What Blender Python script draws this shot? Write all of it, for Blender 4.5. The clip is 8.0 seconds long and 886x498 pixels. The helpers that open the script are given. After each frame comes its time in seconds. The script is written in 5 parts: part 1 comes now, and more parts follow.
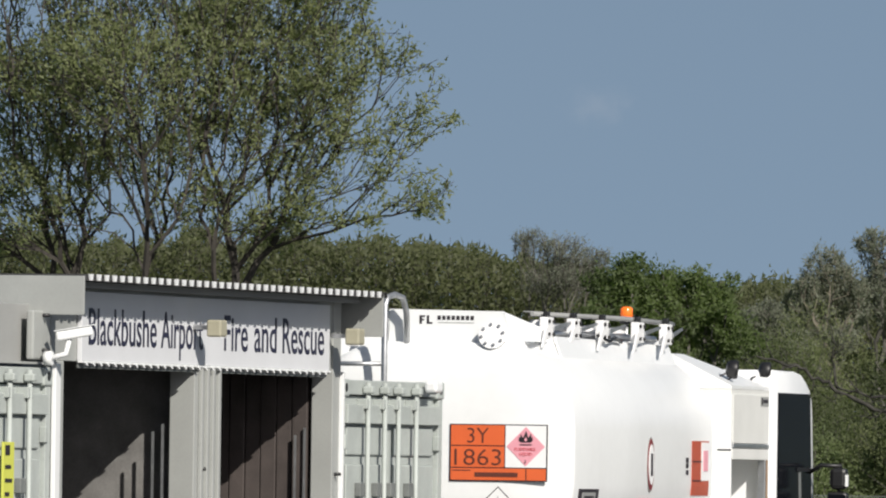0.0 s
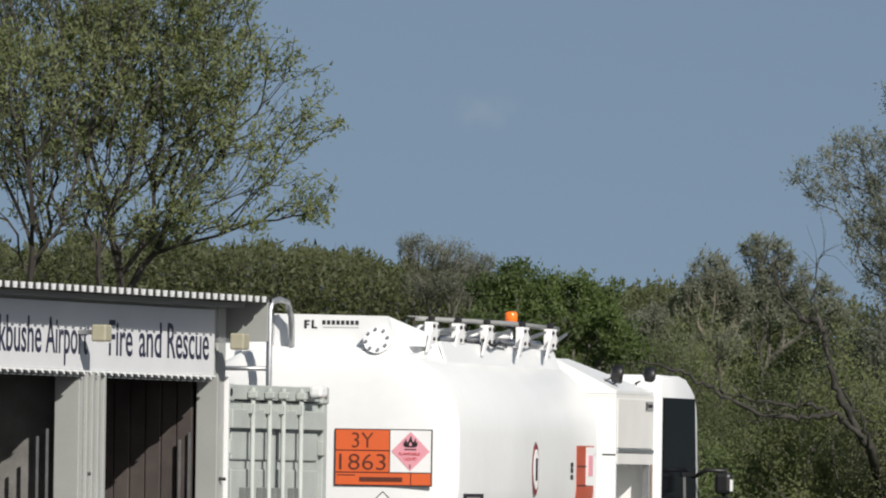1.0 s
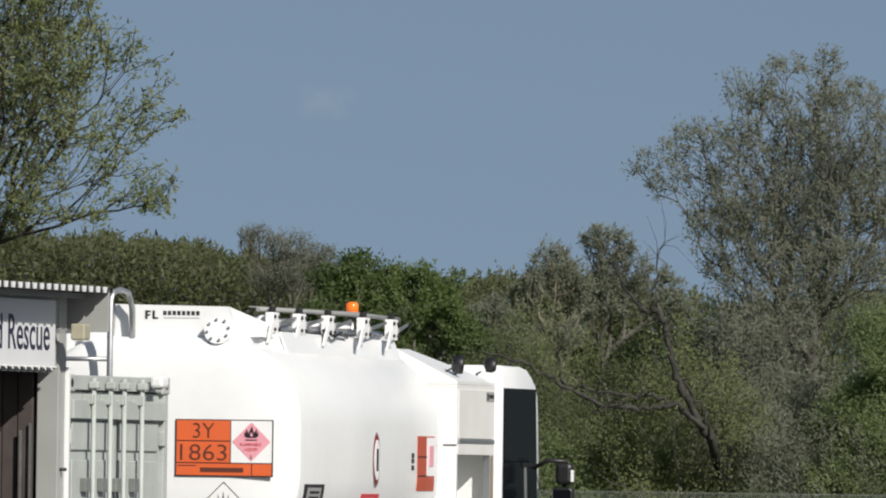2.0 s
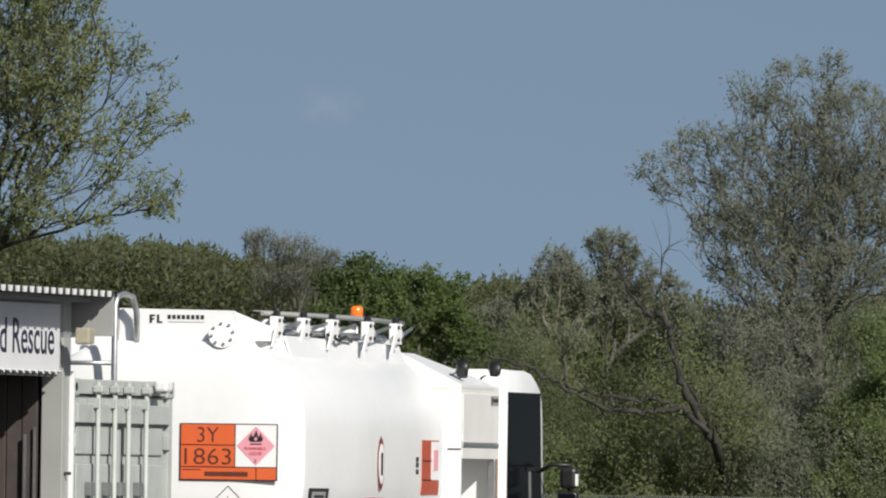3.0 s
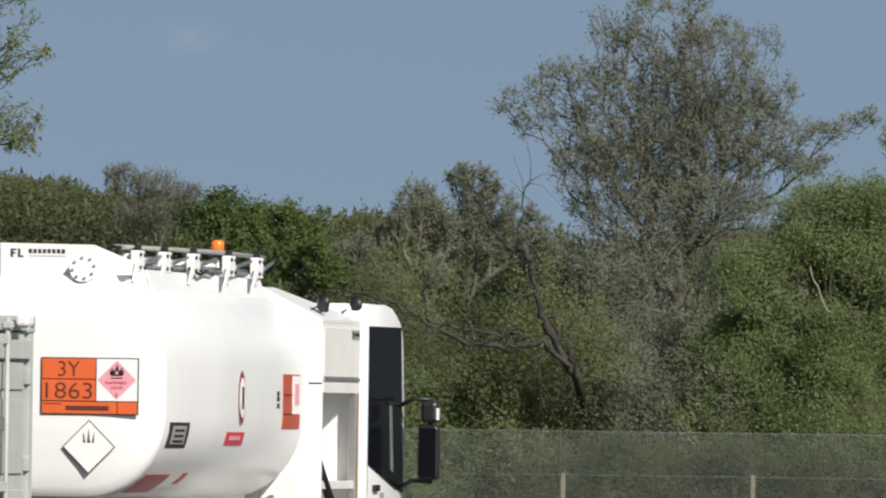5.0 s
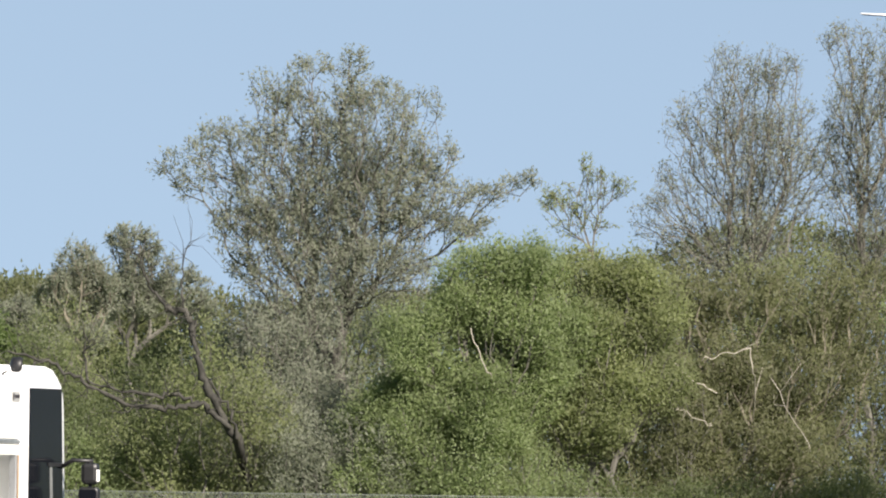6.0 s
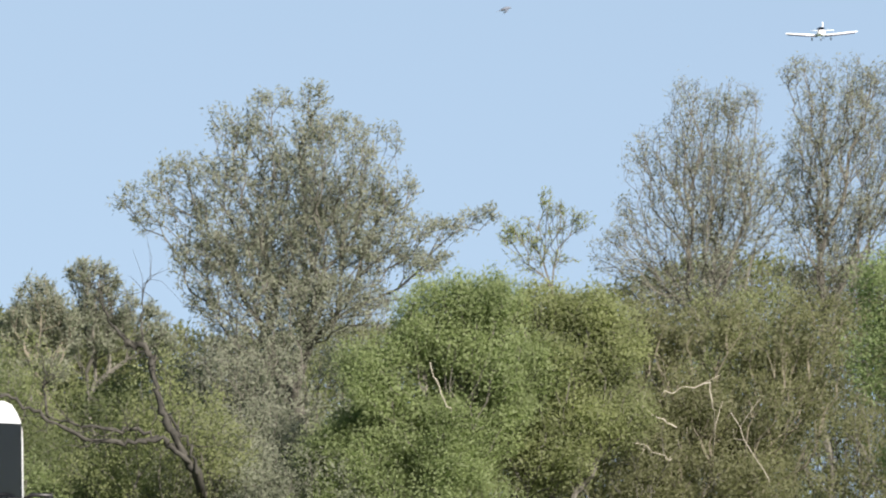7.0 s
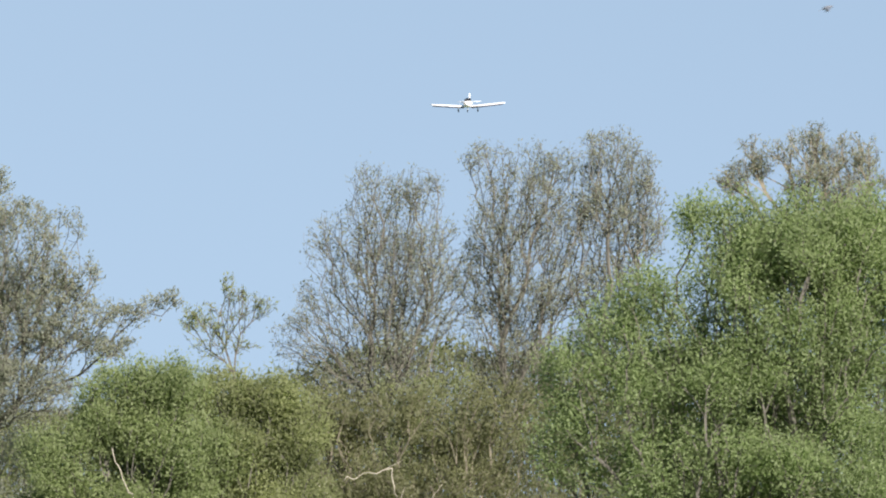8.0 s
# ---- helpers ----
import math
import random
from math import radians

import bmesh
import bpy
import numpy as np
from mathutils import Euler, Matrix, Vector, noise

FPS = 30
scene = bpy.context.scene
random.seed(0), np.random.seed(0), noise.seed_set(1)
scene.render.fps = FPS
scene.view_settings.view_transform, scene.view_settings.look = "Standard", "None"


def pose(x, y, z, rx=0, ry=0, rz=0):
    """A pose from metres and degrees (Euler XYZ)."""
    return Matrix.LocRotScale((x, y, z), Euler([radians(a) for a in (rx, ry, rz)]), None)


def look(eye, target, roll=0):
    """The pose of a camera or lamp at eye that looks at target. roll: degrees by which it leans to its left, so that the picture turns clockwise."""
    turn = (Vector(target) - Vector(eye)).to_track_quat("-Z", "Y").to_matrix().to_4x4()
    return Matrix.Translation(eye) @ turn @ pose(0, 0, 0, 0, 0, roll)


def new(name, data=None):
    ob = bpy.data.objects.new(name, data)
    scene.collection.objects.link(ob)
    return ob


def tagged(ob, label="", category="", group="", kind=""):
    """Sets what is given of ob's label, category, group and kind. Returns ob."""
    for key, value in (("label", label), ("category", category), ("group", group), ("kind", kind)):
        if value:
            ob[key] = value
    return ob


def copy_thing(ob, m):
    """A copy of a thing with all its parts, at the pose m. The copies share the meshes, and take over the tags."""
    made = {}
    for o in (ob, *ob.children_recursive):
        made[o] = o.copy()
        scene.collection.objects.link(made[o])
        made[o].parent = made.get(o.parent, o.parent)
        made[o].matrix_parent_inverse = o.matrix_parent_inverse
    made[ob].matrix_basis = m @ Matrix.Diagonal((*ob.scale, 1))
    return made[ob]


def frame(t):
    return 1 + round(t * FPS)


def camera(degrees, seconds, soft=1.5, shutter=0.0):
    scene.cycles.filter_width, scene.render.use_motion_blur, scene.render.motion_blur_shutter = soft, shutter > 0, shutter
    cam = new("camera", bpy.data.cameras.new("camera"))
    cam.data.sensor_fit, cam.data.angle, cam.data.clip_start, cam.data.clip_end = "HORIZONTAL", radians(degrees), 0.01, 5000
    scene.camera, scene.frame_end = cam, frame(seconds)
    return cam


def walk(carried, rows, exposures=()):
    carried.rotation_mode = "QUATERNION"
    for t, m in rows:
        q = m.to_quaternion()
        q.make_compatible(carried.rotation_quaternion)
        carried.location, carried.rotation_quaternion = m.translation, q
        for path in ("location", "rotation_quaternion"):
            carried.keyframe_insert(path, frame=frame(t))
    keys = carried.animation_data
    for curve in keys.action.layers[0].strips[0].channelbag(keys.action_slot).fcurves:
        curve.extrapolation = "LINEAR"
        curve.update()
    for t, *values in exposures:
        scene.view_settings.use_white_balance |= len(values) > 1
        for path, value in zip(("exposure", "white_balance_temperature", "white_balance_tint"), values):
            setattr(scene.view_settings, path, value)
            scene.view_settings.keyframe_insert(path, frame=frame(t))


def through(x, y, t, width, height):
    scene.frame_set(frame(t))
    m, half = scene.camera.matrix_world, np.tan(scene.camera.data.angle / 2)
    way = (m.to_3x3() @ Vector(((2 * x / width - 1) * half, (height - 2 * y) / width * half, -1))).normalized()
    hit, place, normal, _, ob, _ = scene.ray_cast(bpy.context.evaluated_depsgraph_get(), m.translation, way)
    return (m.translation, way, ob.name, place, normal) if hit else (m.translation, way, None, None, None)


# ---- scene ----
EYE = 1.9
cam = camera(3.79, 8.0, soft=2.05, shutter=0.16)
# seconds, yaw, pitch, lean: one long lens on a hand-held stand, panning to the right
PATH = [
    (0, 0.0000, 0.9887, 0.800),
    (0.1, 0.0152, 0.9684, 0.800),
    (0.2, -0.1033, 0.9652, 0.800),
    (0.3, -0.2351, 0.9571, 0.795),
    (0.4, -0.3958, 0.9717, 0.800),
    (0.5, -0.4743, 0.9866, 0.810),
    (0.6, -0.5114, 1.0047, 0.800),
    (0.8, -0.4966, 1.0238, 0.800),
    (0.9, -0.4893, 1.0262, 0.800),
    (1, -0.4926, 1.0159, 0.812),
    (1.1, -0.5524, 1.0125, 0.800),
    (1.2, -0.7098, 0.9954, 0.800),
    (1.3, -0.8162, 0.9896, 0.800),
    (1.4, -0.9564, 0.9916, 0.800),
    (1.5, -1.0462, 0.9937, 0.796),
    (1.6, -1.1209, 0.9890, 0.800),
    (1.7, -1.1661, 0.9798, 0.802),
    (2.8, -1.1787, 1.0068, 0.800),
    (3, -1.1547, 1.0018, 0.804),
    (3.2, -1.1207, 1.0035, 0.800),
    (3.5, -1.1016, 0.9965, 0.776),
    (3.7, -1.1063, 0.9937, 0.800),
    (4, -1.2010, 0.9800, 0.806),
    (4.1, -1.2832, 0.9647, 0.800),
    (4.2, -1.3809, 0.9452, 0.800),
    (5.3, -2.2056, 0.6984, 0.792),
    (5.4, -2.4880, 0.7606, 0.800),
    (5.5, -2.6540, 0.8328, 0.815),
    (5.6, -2.8221, 0.9081, 0.800),
    (5.8, -3.0844, 0.9727, 0.800),
    (6, -3.2021, 1.0126, 0.824),
    (6.5, -3.1676, 1.1016, 0.803),
    (7, -3.3732, 1.1621, 0.794),
    (7.1, -3.4461, 1.1880, 0.800),
    (7.3, -3.7446, 1.2348, 0.800),
    (7.4, -4.0240, 1.2744, 0.800),
    (7.5, -4.2392, 1.3154, 0.808),
    (7.6, -4.4258, 1.3693, 0.800),
    (7.7, -4.5628, 1.4243, 0.800),
    (7.8, -4.6516, 1.4763, 0.800),
    (7.9, -4.7090, 1.5230, 0.800),
    (8, -4.7289, 1.5481, 0.779),
]

def aim(yaw, pitch, lean):
    return pose(0, 0, EYE, 90 + pitch, 0, yaw) @ pose(0, 0, 0, 0, 0, lean)


EXPOSURES = [(0.0, 0.36, 6500, 10), (0.5, 0.30, 6500, 10), (1.6, 0.28, 6500, 10), (3.0, 0.32, 6500, 10), (4.1, 0.32, 6500, 10), (5.3, 0.52, 6650, 11), (5.6, 0.80, 6700, 11.5), (6.0, 1.36, 6800, 12), (6.4, 1.47, 6800, 12), (7.3, 1.51, 6800, 12), (8.0, 1.43, 6750, 11.5)]
walk(cam, [(t, aim(a, b, c)) for t, a, b, c in PATH], EXPOSURES)

# ---- light ----
SUN_AZ, SUN_EL = radians(150), radians(34)      # clockwise from +y, above the horizon
world = bpy.data.worlds.new("sky")
world.use_nodes = True
scene.world = world
wn = world.node_tree.nodes
sky = wn.new("ShaderNodeTexSky")
sky.sky_type = 'NISHITA'
sky.sun_disc = False
sky.sun_elevation, sky.sun_rotation = SUN_EL, SUN_AZ
sky.altitude, sky.air_density, sky.dust_density, sky.ozone_density = 0, 1.0, 1.0, 1.0
wn["Background"].inputs["Strength"].default_value = 0.058
raise_it = wn.new("ShaderNodeMapping")      # clear blue well down towards the horizon
raise_it.inputs["Location"].default_value = (0, 0, 0.22)
sky_way = wn.new("ShaderNodeTexCoord")
world.node_tree.links.new(sky_way.outputs["Generated"], raise_it.inputs["Vector"])
world.node_tree.links.new(raise_it.outputs[0], sky.inputs["Vector"])
hazy = wn.new("ShaderNodeHueSaturation")
hazy.inputs["Hue"].default_value, hazy.inputs["Saturation"].default_value = 0.496, 0.87
world.node_tree.links.new(sky.outputs[0], hazy.inputs["Color"])
# one faint wisp of cloud
wisp_way = wn.new("ShaderNodeVectorMath")
wisp_way.operation = 'SUBTRACT'
wisp_way.inputs[1].default_value = (0.01131, 0.999544, 0.028)
world.node_tree.links.new(sky_way.outputs["Generated"], wisp_way.inputs[0])
wisp_flat = wn.new("ShaderNodeVectorMath")
wisp_flat.operation = 'MULTIPLY'
wisp_flat.inputs[1].default_value = (1, 1, 1.7)
world.node_tree.links.new(wisp_way.outputs[0], wisp_flat.inputs[0])
wisp_far = wn.new("ShaderNodeVectorMath")
wisp_far.operation = 'LENGTH'
world.node_tree.links.new(wisp_flat.outputs[0], wisp_far.inputs[0])
wisp_noise = wn.new("ShaderNodeTexNoise")
wisp_noise.inputs["Scale"].default_value, wisp_noise.inputs["Detail"].default_value = 700, 3
world.node_tree.links.new(sky_way.outputs["Generated"], wisp_noise.inputs["Vector"])
wisp_edge = wn.new("ShaderNodeMath")
wisp_edge.operation = 'MULTIPLY_ADD'
wisp_edge.inputs[1].default_value = 0.0035
world.node_tree.links.new(wisp_noise.outputs["Fac"], wisp_edge.inputs[0])
world.node_tree.links.new(wisp_far.outputs["Value"], wisp_edge.inputs[2])
wisp = wn.new("ShaderNodeMapRange")
wisp.interpolation_type = 'SMOOTHSTEP'
wisp.inputs["From Min"].default_value, wisp.inputs["From Max"].default_value = 0.0048, 0.0012
wisp.inputs["To Min"].default_value, wisp.inputs["To Max"].default_value = 0.0, 0.09
world.node_tree.links.new(wisp_edge.outputs[0], wisp.inputs["Value"])
clouded = wn.new("ShaderNodeMixRGB")
clouded.inputs[2].default_value = (8.5, 8.2, 8.2, 1)
world.node_tree.links.new(wisp.outputs[0], clouded.inputs[0])
world.node_tree.links.new(hazy.outputs[0], clouded.inputs[1])
world.node_tree.links.new(clouded.outputs[0], wn["Background"].inputs["Color"])
sun_data = bpy.data.lights.new("sun", 'SUN')
sun_data.energy, sun_data.angle, sun_data.color = 4.2, radians(0.53), (1.0, 0.95, 0.87)
sun = new("sun", sun_data)
sun_way = Vector((math.sin(SUN_AZ) * math.cos(SUN_EL), math.cos(SUN_AZ) * math.cos(SUN_EL), math.sin(SUN_EL)))
sun.matrix_basis = look(sun_way * 300, (0, 0, 0))


# ---- materials ----
def mat(name, col, rough=0.6, metal=0.0, vary=0.12, scale=6.0, bump=0.0, fine=60.0, island=0.0, spec=0.5):
    """Painted or plain surface: two scales of tone, optional relief, optional tone by loose piece."""
    m = bpy.data.materials.new(name)
    m.use_nodes = True
    n, ln = m.node_tree.nodes, m.node_tree.links
    b = n["Principled BSDF"]
    b.inputs["Roughness"].default_value, b.inputs["Metallic"].default_value = rough, metal
    b.inputs["Specular IOR Level"].default_value = spec
    tc = n.new("ShaderNodeTexCoord")
    big, small = n.new("ShaderNodeTexNoise"), n.new("ShaderNodeTexNoise")
    big.inputs["Scale"].default_value, small.inputs["Scale"].default_value = scale, fine
    big.inputs["Detail"].default_value, small.inputs["Detail"].default_value = 5, 3
    for t in (big, small):
        ln.new(tc.outputs["Object"], t.inputs["Vector"])
    add = n.new("ShaderNodeMath")
    add.operation = 'MULTIPLY_ADD'
    ln.new(small.outputs["Fac"], add.inputs[0])
    add.inputs[1].default_value = 0.4
    ln.new(big.outputs["Fac"], add.inputs[2])
    src = add.outputs[0]
    if island:
        geo, mad = n.new("ShaderNodeNewGeometry"), n.new("ShaderNodeMath")
        mad.operation = 'MULTIPLY_ADD'
        ln.new(geo.outputs["Random Per Island"], mad.inputs[0])
        mad.inputs[1].default_value = island
        ln.new(src, mad.inputs[2])
        src = mad.outputs[0]
    ramp = n.new("ShaderNodeMapRange")
    ramp.inputs["From Min"].default_value, ramp.inputs["From Max"].default_value = 0.4, 1.0 + island
    ramp.inputs["To Min"].default_value, ramp.inputs["To Max"].default_value = 1 - vary, 1 + vary
    ln.new(src, ramp.inputs["Value"])
    mul = n.new("ShaderNodeVectorMath")
    mul.operation = 'SCALE'
    mul.inputs[0].default_value = col
    ln.new(ramp.outputs[0], mul.inputs["Scale"])
    ln.new(mul.outputs[0], b.inputs["Base Color"])
    if bump:
        bp = n.new("ShaderNodeBump")
        bp.inputs["Strength"].default_value, bp.inputs["Distance"].default_value = bump, 0.01
        ln.new(small.outputs["Fac"], bp.inputs["Height"])
        ln.new(bp.outputs[0], b.inputs["Normal"])
    return m


def leaf_mat(name, dark, light, through=0.5):
    """Leaves: each one its own tone between two colours, with clumps of tone, part of the light passing through."""
    m = bpy.data.materials.new(name)
    m.use_nodes = True
    n, ln = m.node_tree.nodes, m.node_tree.links
    n.remove(n["Principled BSDF"])
    geo, tc, noi = n.new("ShaderNodeNewGeometry"), n.new("ShaderNodeTexCoord"), n.new("ShaderNodeTexNoise")
    noi.inputs["Scale"].default_value, noi.inputs["Detail"].default_value = 1.1, 3
    ln.new(tc.outputs["Object"], noi.inputs["Vector"])
    mad = n.new("ShaderNodeMath")
    mad.operation = 'MULTIPLY_ADD'
    ln.new(noi.outputs["Fac"], mad.inputs[0])
    mad.inputs[1].default_value = 1.3
    off = n.new("ShaderNodeMath")
    off.operation = 'MULTIPLY_ADD'
    ln.new(geo.outputs["Random Per Island"], off.inputs[0])
    off.inputs[1].default_value, off.inputs[2].default_value = 0.2, -0.245
    ln.new(off.outputs[0], mad.inputs[2])
    ramp = n.new("ShaderNodeValToRGB")
    ramp.color_ramp.elements[0].position, ramp.color_ramp.elements[1].position = 0.1, 0.95
    ramp.color_ramp.elements[0].color, ramp.color_ramp.elements[1].color = (*dark, 1), (*light, 1)
    ln.new(mad.outputs[0], ramp.inputs[0])
    d, tr, mix = n.new("ShaderNodeBsdfDiffuse"), n.new("ShaderNodeBsdfTranslucent"), n.new("ShaderNodeMixShader")
    ln.new(ramp.outputs[0], d.inputs["Color"])
    pale = n.new("ShaderNodeVectorMath")          # young leaves let through more than they throw back
    pale.operation = 'MULTIPLY'
    pale.inputs[1].default_value = (1.85, 2.05, 1.7)
    ln.new(ramp.outputs[0], pale.inputs[0])
    ln.new(pale.outputs[0], tr.inputs["Color"])
    mix.inputs[0].default_value = through
    ln.new(d.outputs[0], mix.inputs[1])
    ln.new(tr.outputs[0], mix.inputs[2])
    gl, mix2 = n.new("ShaderNodeBsdfGlossy"), n.new("ShaderNodeMixShader")
    gl.inputs["Roughness"].default_value = 0.65
    mix2.inputs[0].default_value = 0.03
    ln.new(mix.outputs[0], mix2.inputs[1])
    ln.new(gl.outputs[0], mix2.inputs[2])
    ln.new(mix2.outputs[0], n["Material Output"].inputs["Surface"])
    return m


WHITE = mat("tank_white", (0.80, 0.81, 0.81), 0.28, vary=0.05, scale=1.5, fine=14)
CABWHITE = mat("cab_white", (0.78, 0.79, 0.79), 0.3, vary=0.05, scale=2)
BOXWHITE = mat("cabinet_white", (0.72, 0.72, 0.69), 0.45, vary=0.07, scale=3)
ALU = mat("aluminium", (0.62, 0.63, 0.64), 0.35, 0.9, vary=0.15, scale=9)
STEEL = mat("galvanised_steel", (0.45, 0.46, 0.47), 0.4, 0.8, vary=0.2, scale=14)
BLACK = mat("black_plastic", (0.012, 0.012, 0.013), 0.45, vary=0.2)
RUBBER = mat("rubber", (0.02, 0.02, 0.02), 0.8, vary=0.3, bump=0.3)
GLASS = mat("dark_glass", (0.006, 0.007, 0.010), 0.10, vary=0.1, spec=0.02)
ORANGE = mat("placard_orange", (0.68, 0.125, 0.035), 0.5, vary=0.06)
ORANGE2 = mat("faded_orange", (0.43, 0.078, 0.036), 0.5, vary=0.12)
PINK = mat("placard_pink", (0.76, 0.34, 0.40), 0.5, vary=0.05)
PRINTWHITE = mat("print_white", (0.82, 0.82, 0.82), 0.5, vary=0.04)
BROWNINK = mat("brown_ink", (0.11, 0.028, 0.016), 0.6, vary=0.1)
INK = mat("black_ink", (0.025, 0.02, 0.025), 0.6, vary=0.1)
NAVY = mat("navy_ink", (0.018, 0.020, 0.048), 0.55, vary=0.15)
RED = mat("red_print", (0.55, 0.06, 0.07), 0.5, vary=0.1)
DARKRED = mat("maroon_print", (0.20, 0.03, 0.035), 0.5, vary=0.1)
SIGNWHITE = mat("sign_white", (0.64, 0.65, 0.67), 0.45, vary=0.06, scale=2)
GREYPAINT = mat("grey_paint", (0.335, 0.345, 0.332), 0.55, vary=0.1, scale=3, bump=0.05)
CONTAINER = mat("container_grey", (0.39, 0.42, 0.40), 0.55, vary=0.14, scale=4, bump=0.08)
WALLGREY = mat("panel_grey", (0.305, 0.308, 0.300), 0.6, vary=0.1, scale=3, bump=0.05)
# grey set below the walls' pale paint, with the bays' shade in the colour
SHADEDIN = mat("shaded_interior", (0.18, 0.175, 0.168), 0.8, vary=0.3)
SHEET = mat("roof_sheet", (0.04, 0.04, 0.039), 0.5, vary=0.1, scale=2)
DARKPANEL = mat("dark_panel", (0.064, 0.052, 0.048), 0.8, vary=0.3)
BEIGE = mat("beige_lamp", (0.37, 0.35, 0.26), 0.5, vary=0.12)
YELLOW = mat("yellow_notice", (0.58, 0.60, 0.10), 0.5, vary=0.06)
GRASS = mat("grass", (0.07, 0.10, 0.03), 0.9, vary=0.5, scale=0.35, fine=25, bump=0.4)
TARMAC = mat("asphalt", (0.055, 0.055, 0.056), 0.85, vary=0.3, scale=0.6, fine=90, bump=0.5)
BARK = mat("bark", (0.088, 0.083, 0.071), 0.9, vary=0.5, scale=3, bump=0.5)
BARKGREY = mat("pale_bark", (0.14, 0.125, 0.095), 0.9, vary=0.45, scale=4, bump=0.4)
BARKDARK = mat("dark_bark", (0.040, 0.035, 0.029), 0.9, vary=0.4, scale=4, bump=0.4)
LICHEN = mat("lichened_bark", (0.036, 0.034, 0.029), 0.9, vary=0.95, scale=5, fine=22, bump=0.6)
DEADWOOD = mat("dead_wood", (0.36, 0.33, 0.28), 0.85, vary=0.3, scale=5)
POSTWOOD = mat("weathered_post", (0.26, 0.23, 0.18), 0.9, vary=0.3, scale=9)
WIRE = mat("fence_wire", (0.16, 0.18, 0.17), 0.6, 0.3, vary=0.3)
PLANEWHITE = mat("aircraft_white", (0.80, 0.80, 0.80), 0.3, vary=0.03)
FEATHER = mat("dark_feather", (0.10, 0.115, 0.145), 0.7, vary=0.2)
AMBER = bpy.data.materials.new("amber_lens")
AMBER.use_nodes = True
ab = AMBER.node_tree.nodes["Principled BSDF"]
ab.inputs["Base Color"].default_value = (0.85, 0.17, 0.02, 1)
ab.inputs["Roughness"].default_value = 0.2
ab.inputs["Emission Color"].default_value = (1.0, 0.16, 0.02, 1)
ab.inputs["Emission Strength"].default_value = 0.25
HANDLE = mat("worn_dark_steel", (0.16, 0.17, 0.165), 0.6, vary=0.25)
LEAF_OLIVE = leaf_mat("olive_leaf", (0.089, 0.106, 0.040), (0.210, 0.233, 0.096))
LEAF_GREY = leaf_mat("grey_green_leaf", (0.103, 0.113, 0.078), (0.219, 0.230, 0.173))
LEAF_GREEN = leaf_mat("green_leaf", (0.106, 0.137, 0.054), (0.193, 0.235, 0.096))
LEAF_FRESH = leaf_mat("fresh_leaf", (0.100, 0.134, 0.051), (0.181, 0.234, 0.095))
LEAF_BROWN = leaf_mat("brown_leaf", (0.074, 0.079, 0.033), (0.142, 0.149, 0.065))
LEAF_DEEP = leaf_mat("deep_leaf", (0.039, 0.061, 0.016), (0.124, 0.173, 0.042))
LEAF_DULL = leaf_mat("dull_olive_leaf", (0.048, 0.064, 0.021), (0.104, 0.129, 0.042))
LEAF_WOOD = leaf_mat("wood_leaf", (0.058, 0.069, 0.024), (0.116, 0.128, 0.049))


# ---- mesh helpers ----
def part(name, bm, material, parent=None, label=""):
    me = bpy.data.meshes.new(name)
    bmesh.ops.recalc_face_normals(bm, faces=bm.faces[:])
    bm.to_mesh(me)
    bm.free()
    me.materials.append(material)
    ob = new(name, me)
    if parent is not None:
        ob.parent = parent
    return tagged(ob, label)


def thing(name, m, label, category, group="", kind=""):
    ob = new(name)
    ob.matrix_basis = m
    return tagged(ob, label, category, group, kind)


def box(x0, x1, y0, y1, z0, z1, bevel=0.0, bm=None, m=None):
    own = bm is None
    bm = bm or bmesh.new()
    got = bmesh.ops.create_cube(bm, size=1)["verts"]
    for v in got:
        v.co = Vector(((x0 + x1) / 2 + v.co.x * (x1 - x0), (y0 + y1) / 2 + v.co.y * (y1 - y0), (z0 + z1) / 2 + v.co.z * (z1 - z0)))
    if bevel:
        es = list({e for v in got for e in v.link_edges})
        made = bmesh.ops.bevel(bm, geom=es, offset=bevel, segments=2, affect='EDGES', profile=0.5)
        got = list({v for f in made["faces"] for v in f.verts} | {v for v in got if v.is_valid})
    if m is not None:
        for v in (bm.verts if own else got):
            v.co = m @ v.co
    return bm


def tube(points, radius, sides=10, bm=None, cap=True):
    """A round bar along the points; radius is one number or one for each point."""
    bm = bm or bmesh.new()
    pts = [Vector(p) for p in points]
    rad = radius if isinstance(radius, (list, tuple)) else [radius] * len(pts)
    rings, side = [], None
    for i, p in enumerate(pts):
        way = (pts[min(i + 1, len(pts) - 1)] - pts[max(i - 1, 0)]).normalized()
        if side is None:
            side = way.orthogonal().normalized()
        side = (side - way * side.dot(way)).normalized()
        up = way.cross(side)
        rings.append([bm.verts.new(p + (side * math.cos(a) + up * math.sin(a)) * rad[i]) for a in [2 * math.pi * k / sides for k in range(sides)]])
    for a, b in zip(rings, rings[1:]):
        for k in range(sides):
            bm.faces.new((a[k], a[(k + 1) % sides], b[(k + 1) % sides], b[k])).smooth = True
    if cap:
        bm.faces.new(rings[0][::-1])
        bm.faces.new(rings[-1])
    return bm


def loft(rings, cap=True, smooth=True):
    bm = bmesh.new()
    vs = [[bm.verts.new(p) for p in r] for r in rings]
    n = len(vs[0])
    for a, b in zip(vs, vs[1:]):
        for k in range(n):
            bm.faces.new((a[k], a[(k + 1) % n], b[(k + 1) % n], b[k])).smooth = smooth
    if cap:
        bm.faces.new(vs[0][::-1])
        bm.faces.new(vs[-1])
    return bm


